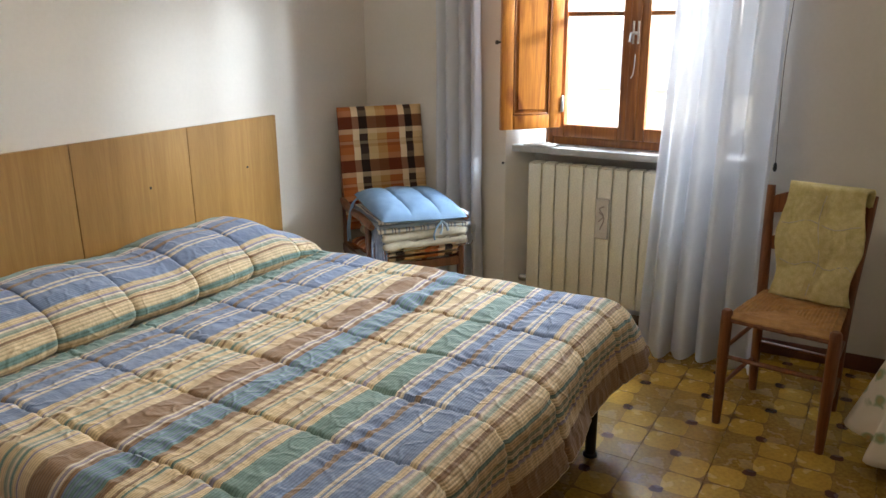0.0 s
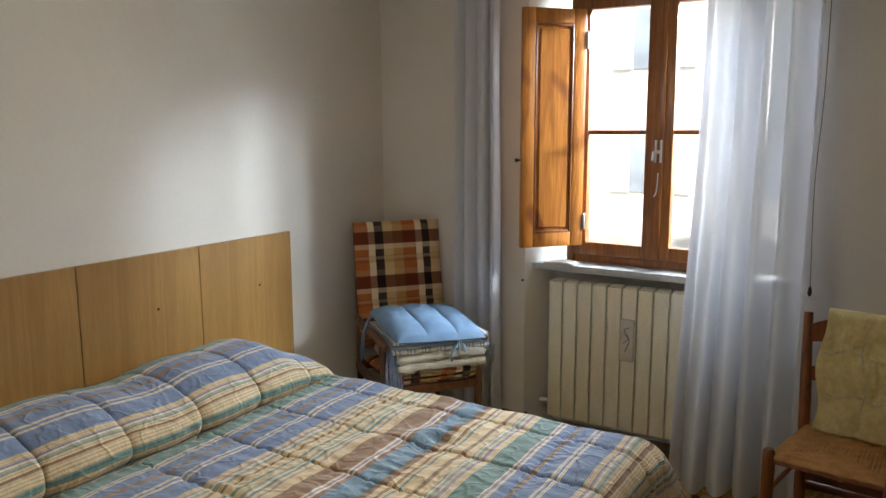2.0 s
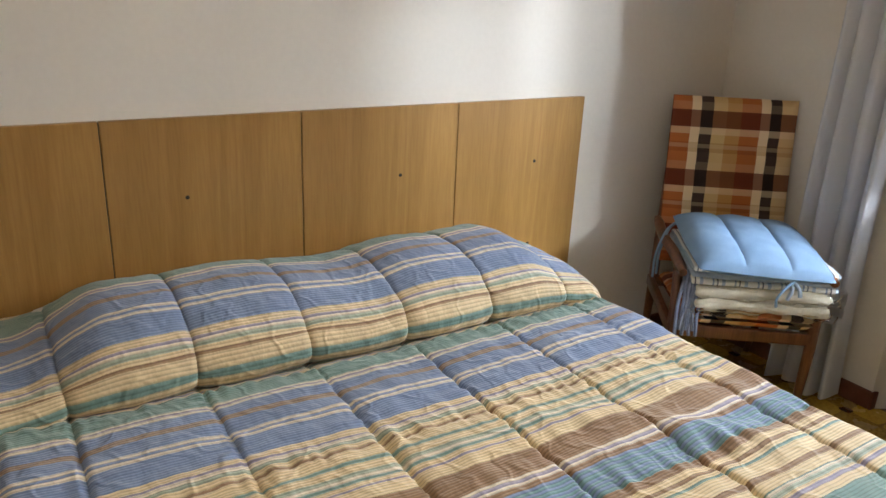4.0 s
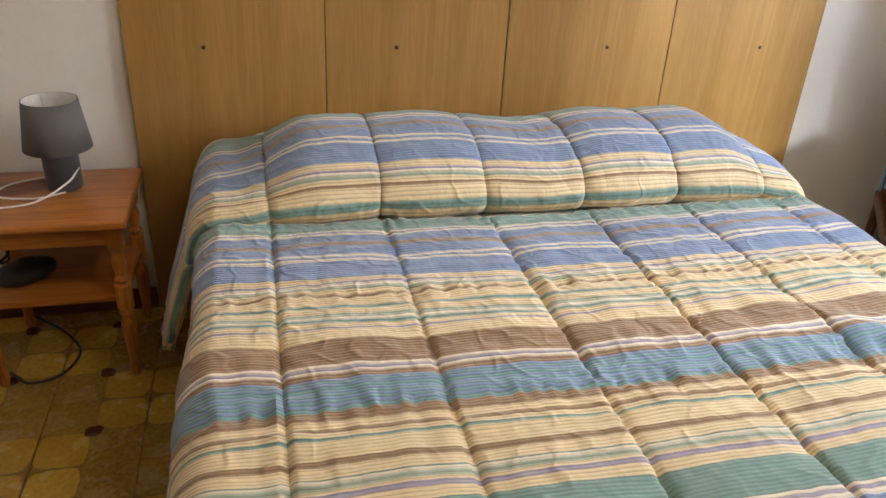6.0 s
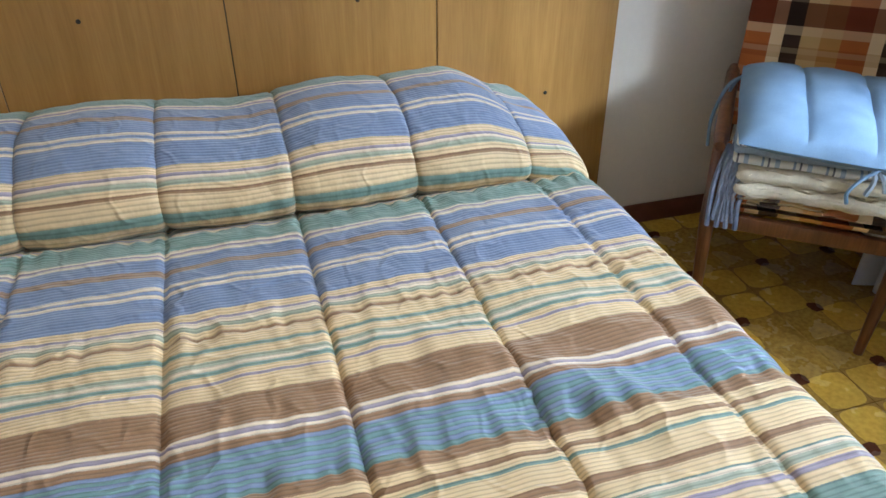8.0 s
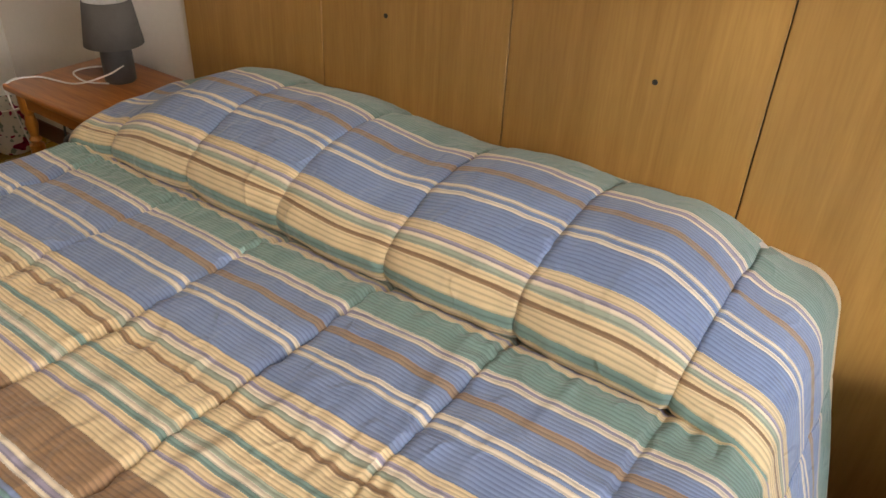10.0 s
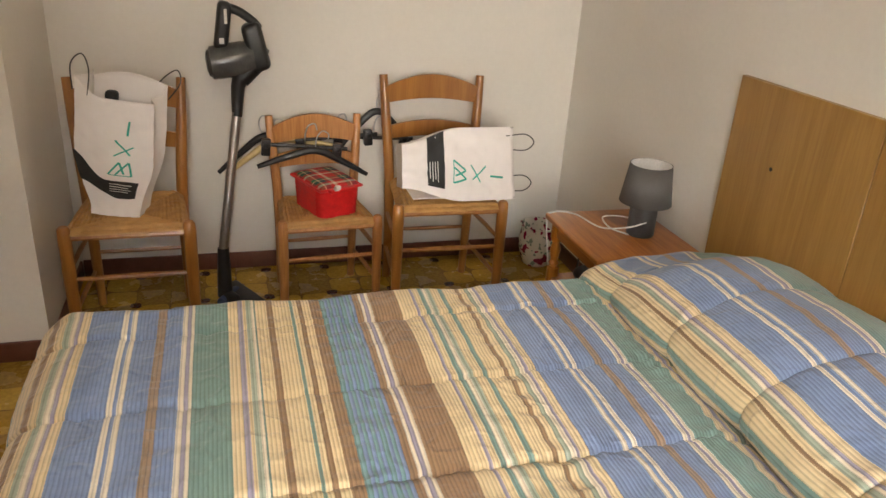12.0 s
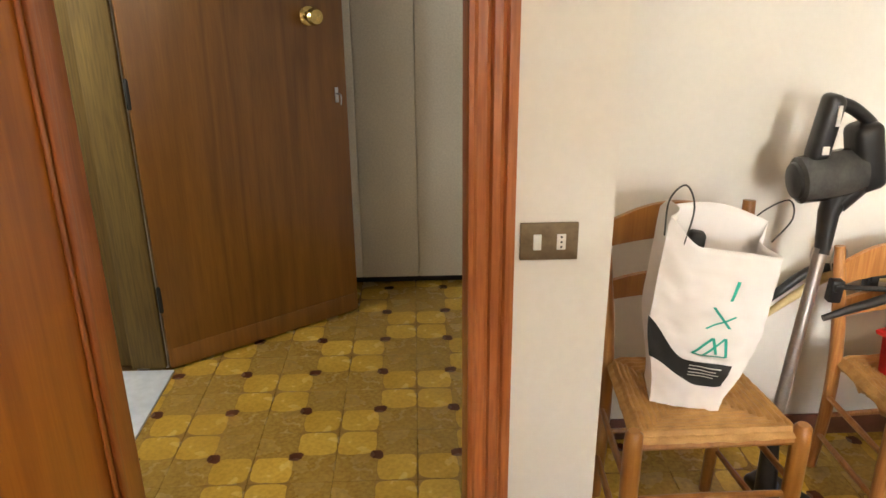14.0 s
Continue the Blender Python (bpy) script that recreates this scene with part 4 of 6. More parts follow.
for run in ([(0.5, 0.02 + 0.05 * k) for k in range(10)], [(0.04 + 0.092 * k, 0.16 + 0.015 * math.sin(k * 1.3)) for k in range(11)], [(0.04 + 0.092 * k, 0.34 + 0.015 * math.cos(k)) for k in range(11)]):
    part("stitched_seam", rod([fleece(p, q) for p, q in run], 0.0022, 5), LINEN, fleece_pad, "sewn seam")

# ---- plaid armchair with linen ----
RUSTY, STRAW, DUSK, AMBER, WINE = (0.42, 0.125, 0.028), (0.78, 0.62, 0.4), (0.05, 0.028, 0.02), (0.5, 0.27, 0.08), (0.27, 0.06, 0.025)
ACROSS = [(0.0, RUSTY), (0.07, STRAW), (0.105, DUSK), (0.152, (0.6, 0.42, 0.19)), (0.205, AMBER), (0.26, RUSTY), (0.335, STRAW), (0.37, DUSK), (0.413, (0.62, 0.44, 0.22))]
PLAID_M, nt, b = nodes_of("plaid_cloth", 0.9)
uv, sep = nt.nodes.new("ShaderNodeUVMap"), nt.nodes.new("ShaderNodeSeparateXYZ")
nt.links.new(uv.outputs[0], sep.inputs[0])


def plaid_ramp(axis, period, bands):
    wrap, div = nt.nodes.new("ShaderNodeMath"), nt.nodes.new("ShaderNodeMath")
    wrap.operation, div.operation = "MODULO", "DIVIDE"
    wrap.inputs[1].default_value = div.inputs[1].default_value = period
    nt.links.new(sep.outputs[axis], wrap.inputs[0])
    nt.links.new(wrap.outputs[0], div.inputs[0])
    r = ramp_node(nt, [(p / period, c) for p, c in bands], "CONSTANT")
    nt.links.new(div.outputs[0], r.inputs[0])
    return r.outputs[0]


warp = plaid_ramp(0, 0.485, ACROSS)
weft = plaid_ramp(1, 0.215, [(0.0, (1, 1, 1)), (0.035, (0.8, 0.72, 0.62)), (0.07, (1, 1, 1)), (0.1, (1, 1, 1)), (0.125, (0.34, 0.2, 0.17)), (0.185, (1, 1, 1))])
pale = plaid_ramp(1, 0.215, [(0.0, (0, 0, 0)), (0.05, (0.22, 0.22, 0.22)), (0.065, (0, 0, 0)), (0.1, (0.45, 0.45, 0.45)), (0.125, (0, 0, 0)), (0.185, (0.12, 0.12, 0.12))])
weave = noise_node(nt, 500, 2)
nt.links.new(mix_node(nt, mix_node(nt, warp, weft, 1.0, "MULTIPLY"), STRAW, pale), b.inputs["Base Color"])
bump_node(nt, b, weave.outputs[0], 0.4, 0.001)

ARM = Matrix.Translation((1.53, -0.47, 0)) @ Matrix.Rotation(math.atan2(-0.61, 0.79), 4, "Z")
arm = thing("armchair", "walnut-framed armchair with an orange and brown plaid cushion", "armchair", ARM)


def pad(lo, hi, bend, name_):
    """A plaid cushion, w wide, running back and up along bend, a list of (y, z)."""
    bm = bmesh.new()
    line = arc([(0, y, z) for y, z in bend], 6)
    lens = [0.0]
    for p, q in zip(line, line[1:]):
        lens.append(lens[-1] + (q - p).length)

    def place(a, b, sgn):
        k = min(int(b * (len(line) - 1)), len(line) - 2)
        t = b * (len(line) - 1) - k
        p = line[k].lerp(line[k + 1], t)
        tan = (line[k + 1] - line[k]).normalized()
        nrm = Vector((0, -tan.z, tan.y)) * sgn
        edge = min(1.0, min(a, 1 - a) * 9, min(b, 1 - b) * 12)
        return p + Vector((lo + (hi - lo) * a, 0, 0)) + nrm * (0.006 + 0.028 * edge ** 0.5 + 0.003 * math.sin(b * 40) * edge)

    for sgn in (1, -1):
        grid(bm, 30, 60, lambda a, b: place(a, b, sgn), lambda a, b: ((hi - lo) * a, lens[-1] * b))
    bmesh.ops.remove_doubles(bm, verts=bm.verts, dist=0.0005)
    return part(name_, bm, PLAID_M, arm, "orange, brown and cream plaid cushion")


pad(-0.225, 0.225, [(-0.26, 0.40), (0.0, 0.385), (0.2, 0.37)], "seat_cushion")
pad(-0.24, 0.24, [(0.2, 0.44), (0.25, 0.62), (0.3, 0.85), (0.34, 1.09)], "back_cushion")
for sx in (-1, 1):
    x = sx * 0.25
    part("arm_rest", rod(arc([(x, -0.3, 0.575), (x, -0.1, 0.585), (x, 0.1, 0.575), (x, 0.26, 0.6)], 4), [0.014] + [0.02] * 11 + [0.014], 10), WALNUT, arm)
    part("front_leg", rod([(x * 0.9, -0.25, 0), (x * 0.96, -0.24, 0.3), (x, -0.22, 0.575)], [0.013, 0.02, 0.017], 10), WALNUT, arm)
    part("rear_leg", rod([(x * 0.9, 0.34, 0), (x * 0.95, 0.24, 0.33), (x * 0.9, 0.3, 0.62), (x * 0.84, 0.38, 1.06)], [0.013, 0.02, 0.018, 0.012], 10), WALNUT, arm)
    part("side_rail", boxed((x - 0.012, -0.24, 0.315), (x + 0.012, 0.25, 0.36), 0.005), WALNUT, arm)
part("front_rail", boxed((-0.24, -0.25, 0.315), (0.24, -0.225, 0.36), 0.005), WALNUT, arm)
part("rear_rail", boxed((-0.24, 0.225, 0.315), (0.24, 0.25, 0.36), 0.005), WALNUT, arm)


def folded(name, label, category, lo, hi, z, layers, high, material, seed):
    """A folded stack of cloth lying on the armchair's seat: soft layers with rounded folds."""
    t = thing(name, label, category, ARM @ Matrix.Translation((0, 0, 0)))
    for k in range(layers):
        bm = bmesh.new()
        z0 = z + k * high
        box(bm, (lo[0], lo[1], z0 + 0.001), (hi[0], hi[1], z0 + high), high * 0.42, 3)
        bmesh.ops.subdivide_edges(bm, edges=[e for e in bm.edges if e.calc_length() > 0.1], cuts=12, use_grid_fill=True)
        for v in bm.verts:
            v.co.x += 0.01 * noise.noise((v.co.y * 8, k * 3.1, seed)) + 0.008 * noise.noise((k * 7.0, seed, 1))
            v.co.y += 0.01 * noise.noise((v.co.x * 8, k * 2.3, seed + 4))
            v.co.z += 0.006 * noise.noise((v.co.x * 9, v.co.y * 9, seed + k // 2)) + 0.003 * noise.noise((v.co.x * 30, v.co.y * 30, seed))
        part("fold", bm, material if not isinstance(material, list) else material[k % len(material)], t)
    return t


SHEET, nt, b = nodes_of("striped_sheet", 0.85)
tc, sep, wrap, div = (nt.nodes.new(k) for k in ("ShaderNodeTexCoord", "ShaderNodeSeparateXYZ", "ShaderNodeMath", "ShaderNodeMath"))
wrap.operation, wrap.inputs[1].default_value = "MODULO", 0.075
div.operation, div.inputs[1].default_value = "MULTIPLY_ADD", 1 / 0.075
nt.links.new(tc.outputs["Object"], sep.inputs[0])
shift = nt.nodes.new("ShaderNodeMath")
shift.operation, shift.inputs[1].default_value = "ADD", 1.0
nt.links.new(sep.outputs[0], shift.inputs[0])
nt.links.new(shift.outputs[0], wrap.inputs[0])
nt.links.new(wrap.outputs[0], div.inputs[0])
div.inputs[2].default_value = 0.0
r = ramp_node(nt, [(0.0, (0.8, 0.79, 0.74)), (0.42, (0.3, 0.38, 0.5)), (0.5, (0.8, 0.79, 0.74)), (0.62, (0.16, 0.17, 0.2)), (0.68, (0.82, 0.8, 0.76)), (0.85, (0.42, 0.5, 0.6))], "CONSTANT")
nt.links.new(div.outputs[0], r.inputs[0])
nt.links.new(r.outputs[0], b.inputs["Base Color"])
bump_node(nt, b, noise_node(nt, 60, 3).outputs[0], 0.4, 0.004)
PALE_BLUE = surface("pale_blue_sheet", (0.34, 0.43, 0.56), (0.46, 0.55, 0.67), 20, 0.85, 0, 0.3)
CREAM_LINEN = surface("cream_linen", (0.56, 0.5, 0.38), (0.7, 0.64, 0.5), 24, 0.8, 0, 0.35)
folded("folded_blanket", "folded beige blankets wrapped in clear plastic", "blanket", (-0.195, -0.29), (0.26, 0.14), 0.437, 2, 0.046, CREAM_LINEN, 1.0)
folded("folded_sheets", "stack of folded white and pale blue striped sheets", "bed linen", (-0.215, -0.285), (0.275, 0.15), 0.53, 3, 0.023, [SHEET, PALE_BLUE, SHEET], 5.0)
wrap_m = glass("clear_film", (1, 1, 1), 0.08)
bm = bmesh.new()
grid(bm, 40, 24, lambda a, b: (-0.215 + 0.54 * a, -0.297 + 0.012 * noise.noise((a * 14, b * 9, 2)) - 0.008 * abs(math.sin(a * 23 + b * 5)) + 0.06 * smooth01((a - 0.88) / 0.12), 0.43 + 0.1 * b + 0.006 * noise.noise((a * 9, b * 9, 8))))
ob = part("plastic_wrap", bm, wrap_m)
ob.matrix_basis = ARM
ob.visible_shadow = False
tagged(ob, "crinkled clear plastic wrap around the folded blankets", "plastic wrap")
bm = bmesh.new()


def cushion_top(a, b, sgn):
    x, y = (a - 0.5) * 2, (b - 0.5) * 2
    edge = max(0.0, (1 - abs(x) ** 3.5) * (1 - abs(y) ** 3.5)) ** 0.45
    rib = 0.72 + 0.28 * abs(math.sin(math.pi * (a * 3))) ** 0.5
    return (x * 0.235 * (1 - 0.03 * y * y), -0.05 + y * 0.225 * (1 - 0.03 * x * x), 0.635 + (0.062 if sgn > 0 else -0.035) * edge * rib + 0.004 * noise.noise((x * 5, y * 5, sgn)) * edge)


for sgn in (1, -1):
    grid(bm, 48, 36, lambda a, b: cushion_top(a, b, sgn))
bmesh.ops.remove_doubles(bm, verts=bm.verts, dist=0.0005)
cush = thing("seat_cushion_pad", "light blue tufted cushion on the pile of linen", "cushion", ARM @ pose(-0.03, 0.01, 0.0, 7, 3, 3))
part("cushion_body", bm, BLUE_CUSH, cush)
for x, y in ((-0.22, 0.12), (-0.2, 0.15), (0.1, -0.26)):
    drop = 0.2 if y > 0 else 0.07
    part("tie", rod(arc([(x, y, 0.63), (x - 0.04, y - 0.02, 0.6), (x - 0.06, y - 0.03, 0.6 - drop / 2), (x - 0.05, y - 0.02, 0.6 - drop)], 5), 0.005, 6), BLUE_CUSH, cush)
ties = thing("cloth_ties", "grey-blue cloth ties hanging from the linen pile", "cloth ties", ARM)
for k in range(7):
    x = -0.225 + 0.012 * k
    part("tie", rod(arc([(x, -0.24 + 0.01 * (k % 3), 0.56), (x - 0.012, -0.268, 0.52), (x - 0.02 + 0.008 * math.sin(k), -0.272, 0.44), (x - 0.015, -0.27, 0.33 + 0.02 * (k % 2))], 4), 0.007, 6), TROUSER, ties)
for run in ([(0.1, -0.293, 0.59), (0.06, -0.31, 0.605), (0.03, -0.312, 0.585), (0.1, -0.3, 0.58)], [(0.1, -0.293, 0.59), (0.14, -0.31, 0.6), (0.165, -0.312, 0.575), (0.1, -0.3, 0.58)],
            [(0.1, -0.298, 0.585), (0.11, -0.312, 0.55), (0.1, -0.314, 0.51)], [(0.1, -0.298, 0.585), (0.13, -0.314, 0.555), (0.14, -0.316, 0.525)]):
    part("bow", rod(arc(run, 5), 0.007, 6), PALE_BLUE, ties, "pale blue tied ribbon")
bm = bmesh.new()
lathe(bm, [(0.003, 0), (0.003, 0.012), (0.007, 0.014), (0.005, 0.02)], 10, Matrix.Translation((XW - 0.001, -0.878, 0.8)) @ pose(0, 0, 0, 0, -90, 0))
tagged(part("wall_nail", bm, IRON), "small dark nail in the wall beside the radiator", "nail")

# ---- nightstand ----
ns = thing("nightstand", "small pine bedside table with turned legs and a shelf", "nightstand")
NX0, NX1, NY0, NY1, NZ = -1.545, -1.115, -0.39, -0.004, 0.505
part("tabletop", boxed((NX0, NY0, NZ - 0.024), (NX1, NY1, NZ), 0.008, 3), PINE_X, ns)
part("lower_shelf", boxed((NX0 + 0.03, NY0 + 0.03, 0.25), (NX1 - 0.03, NY1 - 0.03, 0.268), 0.004), PINE_X, ns)
LEG = [(0.012, 0), (0.017, 0.02), (0.013, 0.05), (0.019, 0.12), (0.021, 0.17), (0.013, 0.2), (0.02, 0.212), (0.014, 0.222), (0.023, 0.228), (0.023, 0.3), (0.014, 0.306), (0.02, 0.318), (0.013, 0.33), (0.02, 0.37), (0.014, 0.4), (0.02, 0.41), (0.023, 0.42), (0.023, 0.4805)]
leg = None
for x in (NX0 + 0.04, NX1 - 0.04):
    for y in (NY0 + 0.04, NY1 - 0.04):
        if leg is None:
            bm = bmesh.new()
            lathe(bm, LEG, 16)
            leg = o = part("leg", bm, PINE, ns)
        else:
            o = new("leg", leg.data)
            o.parent = ns
        o.matrix_basis = Matrix.Translation((x, y, 0))
for lo, hi in (((NX0 + 0.055, NY0 + 0.03, 0.425), (NX1 - 0.055, NY0 + 0.045, 0.4805)), ((NX0 + 0.055, NY1 - 0.045, 0.425), (NX1 - 0.055, NY1 - 0.03, 0.4805)),
               ((NX0 + 0.03, NY0 + 0.055, 0.425), (NX0 + 0.045, NY1 - 0.055, 0.4805)), ((NX1 - 0.045, NY0 + 0.055, 0.425), (NX1 - 0.03, NY1 - 0.055, 0.4805))):
    part("apron", boxed(lo, hi, 0.003), PINE_X, ns)

lamp = thing("table_lamp", "grey bedside lamp with a tapered fabric shade, unlit", "lamp", pose(-1.304, -0.137, NZ))
bm = bmesh.new()
lathe(bm, [(0.044, 0), (0.047, 0.004), (0.047, 0.115), (0.043, 0.12), (0.012, 0.122), (0.012, 0.16)], 32)
part("base", bm, LAMPBASE, lamp)
bm = bmesh.new()
lathe(bm, [(0.0885, 0.118), (0.0705, 0.252)], 40, None, False)
sh = part("shade", bm, SHADE, lamp)
sh.data.materials.append(SHADE_IN)
mod = sh.modifiers.new("thickness", "SOLIDIFY")
mod.thickness, mod.offset, mod.material_offset = 0.0025, -1, 1
bm = bmesh.new()
for k in range(3):
    tube(bm, [(0.012 * math.cos(k * 2.09), 0.012 * math.sin(k * 2.09), 0.15), (0.069 * math.cos(k * 2.09), 0.069 * math.sin(k * 2.09), 0.245)], 0.0018, 5)
part("spider", bm, STEEL, lamp)
bm = bmesh.new()
lathe(bm, [(0.013, 0.15), (0.02, 0.17), (0.028, 0.195), (0.024, 0.215), (0.008, 0.226)], 16)
part("bulb", bm, WHITE_PL, lamp, "unlit white bulb")
flex = arc([(0.045, -0.01, 0.06), (0.02, -0.06, 0.035), (-0.06, -0.12, 0.006), (-0.2, -0.155, 0.004), (-0.225, -0.235, 0.004), (-0.233, -0.245, -0.05), (-0.24, -0.2, -0.3)], 8)
part("flex", rod(flex, 0.0028, 8), CORD, lamp, "white flex lying loosely on the table")
part("flex", rod(arc([(0.01, -0.05, 0.004), (-0.06, -0.085, 0.004), (-0.16, -0.06, 0.004), (-0.15, 0.02, 0.004), (-0.05, 0.07, 0.004), (0.0, 0.05, 0.004)], 8), 0.0028, 8), CORD, lamp, "white flex in a loop")

phone = thing("cable_reel", "rounded black plastic device with loose cable on the shelf", "device", pose(-1.43, -0.22, 0.268, 0, 0, 25))
bm = bmesh.new()
bmesh.ops.create_uvsphere(bm, u_segments=24, v_segments=14, radius=1)
for v in bm.verts:
    v.co = Vector((v.co.x * 0.085, v.co.y * 0.055, max(v.co.z, -0.55) * 0.035 + 0.02 + 0.008 * v.co.x))
part("casing", bm, BLACK, phone)
part("button", boxed((-0.01, -0.018, 0.0535), (0.03, 0.012, 0.057), 0.0015), GREY_PL, phone)
part("cable", rod(arc([(-0.08, 0.0, 0.02), (-0.11, 0.06, 0.06), (-0.06, 0.1, 0.09), (-0.02, 0.08, 0.05), (-0.09, 0.05, 0.03), (-0.12, 0.09, 0.07), (-0.05, 0.12, 0.1), (-0.02, 0.1, 0.02), (-0.08, 0.12, 0.005)], 6), 0.004, 7), BLACK, phone)
tagged(part("power_cable", rod(arc([(-1.5, -0.3, 0.004), (-1.44, -0.36, 0.005), (-1.36, -0.33, 0.005), (-1.33, -0.22, 0.005), (-1.4, -0.1, 0.005), (-1.5, -0.03, 0.03)], 6), 0.004, 7), BLACK), "black cable trailing on the tiles under the nightstand", "cable")


# ---- paper bags ----
def strip(bm, points, width, at):
    """A flat painted stroke along (u, v) points, laid by at(u, v)."""
    pts = [Vector(p) for p in points]
    rows = []
    for k, p in enumerate(pts):
        d = (pts[min(k + 1, len(pts) - 1)] - pts[max(k - 1, 0)]).normalized()
        n = Vector((-d.y, d.x)) * width / 2
        rows.append((bm.verts.new(at(p.x + n.x, p.y + n.y)), bm.verts.new(at(p.x - n.x, p.y - n.y))))
    for a, b in zip(rows, rows[1:]):
        bm.faces.new((a[0], a[1], b[1], b[0]))


def paper_bag(label, m, top_open, squash):
    """A white paper carrier, 0.29 wide and 0.45 high; its printed front faces local -y."""
    bag = thing("paper_bag", label, "paper bag", m, "paper carrier bags")
    WB, WT, HB = 0.16, 0.25 if top_open else 0.275, 0.45

    def half_w(v):
        return (WB + (WT - WB) * smooth01(v * 1.9)) / 2

    def depth(v):
        return (0.13 + 0.03 * v if top_open else 0.12 * (1 - 0.75 * v)) * squash

    def rim(u):
        return HB * (1.07 - 0.17 * smooth01((u + 0.16) / 0.12) + 0.03 * smooth01((u - 0.1) / 0.06) if top_open else 1 + 0.02 * math.sin(u * 7))

    def front(u, v, off=0.0):
        w = half_w(v)
        dent = 0.012 * noise.noise((u * 9, v * 6, 1.0)) + 0.008 * noise.noise((u * 22, v * 16, 3.0)) + 0.018 * math.sin(v * 3.1) * math.cos(u * 9)
        return Vector((u * w / (WT / 2) * 1.0, -depth(v) / 2 - dent - off, v * rim(u)))

    bm = bmesh.new()
    n = 26

    def ring(v):
        w, d = half_w(v), depth(v)
        out = []
        for k in range(n):
            out.append(front(-WT / 2 + WT * k / (n - 1), v))
        gus = 0.028 * (1 if top_open else 1.3) * smooth01(v * 3)
        for k in range(1, 8):
            t = k / 8
            p = out[n - 1].lerp(Vector((w, d / 2, v * rim(WT / 2))), t)
            out.append(p - Vector((gus * math.sin(math.pi * t), 0, 0)))
        for k in range(n):
            u = WT / 2 - WT * k / (n - 1)
            out.append(Vector((u * w / (WT / 2), d / 2 + 0.008 * noise.noise((u * 9, v * 7, 9.0)), v * (HB * (0.99 + 0.05 * math.cos(u * 14)) if top_open else rim(-u)))))
        for k in range(1, 8):
            t = k / 8
            p = Vector((-w, d / 2, v * rim(-WT / 2))).lerp(out[0], t)
            out.append(p + Vector((gus * math.sin(math.pi * t), 0, 0)))
        return out

    rings = [[bm.verts.new(p) for p in ring(j / 30)] for j in range(31)]
    for a, b in zip(rings, rings[1:]):
        for k in range(len(a)):
            bm.faces.new((a[k], a[(k + 1) % len(a)], b[(k + 1) % len(a)], b[k]))
    bm.faces.new(rings[0][::-1])
    body = part("bag_body", bm, PAPER, bag)
    body.modifiers.new("thickness", "SOLIDIFY").thickness = 0.0012
    wide = WT / 0.28
    at = lambda u, v: front(u * wide, v, 0.0022)
    bm = bmesh.new()
    lo = lambda u: 0.21 if not top_open else 0.17 + 0.1 * smooth01((0.03 - u) / 0.16) + 0.02 * smooth01((u - 0.02) / 0.1)
    hi = lambda u: 0.36 if not top_open else 0.33 + 0.16 * smooth01((-0.03 - u) / 0.12)
    vs = [[bm.verts.new(at(-0.145 + 0.245 * i / 24, lo(-0.145 + 0.245 * i / 24) + (hi(-0.145 + 0.245 * i / 24) - lo(-0.145 + 0.245 * i / 24)) * j / 6)) for j in range(7)] for i in range(25)]
    for i in range(24):
        for j in range(6):
            bm.faces.new((vs[i][j], vs[i + 1][j], vs[i + 1][j + 1], vs[i][j + 1]))
    part("printed_band", bm, INK, bag, "black wavy printed band")
    fine = lambda pts: [Vector(p).lerp(Vector(q), k / 8) for p, q in zip(pts, pts[1:]) for k in range(9)]
    for pts in ([(0.045, 0.84), (0.035, 0.72)], [(-0.02, 0.68), (0.05, 0.56)], [(-0.03, 0.545), (0.065, 0.63)],
                [(-0.06, 0.385), (0.065, 0.385)], [(-0.06, 0.385), (0.0, 0.5)], [(0.0, 0.5), (0.025, 0.4)], [(0.065, 0.385), (0.045, 0.5)], [(0.045, 0.5), (-0.02, 0.39)]):
        bm = bmesh.new()
        strip(bm, fine([(0.022 + 0.72 * p, q + (0.0 if top_open else 0.05)) for p, q in pts]), 0.008, lambda u, v: front(u * wide, v, 0.0026))
        part("printed_stroke", bm, TEAL, bag, "teal hand-drawn printed stroke")
    for k in range(4):
        bm = bmesh.new()
        strip(bm, fine([(-0.02, 0.3 - 0.022 * k), (0.075 - 0.012 * (k % 2), 0.3 - 0.022 * k)]), 0.006, lambda u, v: front(u * wide, v, 0.0032))
        part("printed_line", bm, PALE, bag, "tiny pale line of print")
    for sy, name_ in ((-1, "handle"), (1, "handle")):
        d = sy * depth(1.0) / 2
        if top_open:
            if sy < 0:
                line = arc([(-0.13, d, 0.42), (-0.135, d, 0.5), (-0.105, d + 0.01, 0.535), (-0.08, d, 0.49), (-0.085, d, 0.4)], 5)
            else:
                line = arc([(0.07, d, 0.4), (0.105, d, 0.46), (0.155, d - 0.01, 0.5), (0.17, d - 0.02, 0.46), (0.135, d - 0.03, 0.4)], 5)
        else:
            x0 = 0.08 * sy
            line = arc([(x0 - 0.025, d, 0.42), (x0 - 0.03, d, 0.5), (x0, d, 0.535), (x0 + 0.03, d, 0.5), (x0 + 0.025, d, 0.42)], 5)
        part(name_, rod(line, 0.0022, 6), GREY_PL, bag, "thin grey twisted cord")
    if top_open:
        part("contents", boxed((-0.06, 0.0, 0.3), (-0.02, 0.04, 0.412), 0.012, 3), INK, bag, "dark thing inside")
    return bag


paper_bag("white paper carrier with black and teal print standing open", pose(-1.84, -1.865, 0.464, -2, 6, 79), True, 1.0)
lying = Matrix(((0, -1, 0, -1.815), (0, 0, 1, -0.88), (-1, 0, 0, 0.608), (0, 0, 0, 1)))
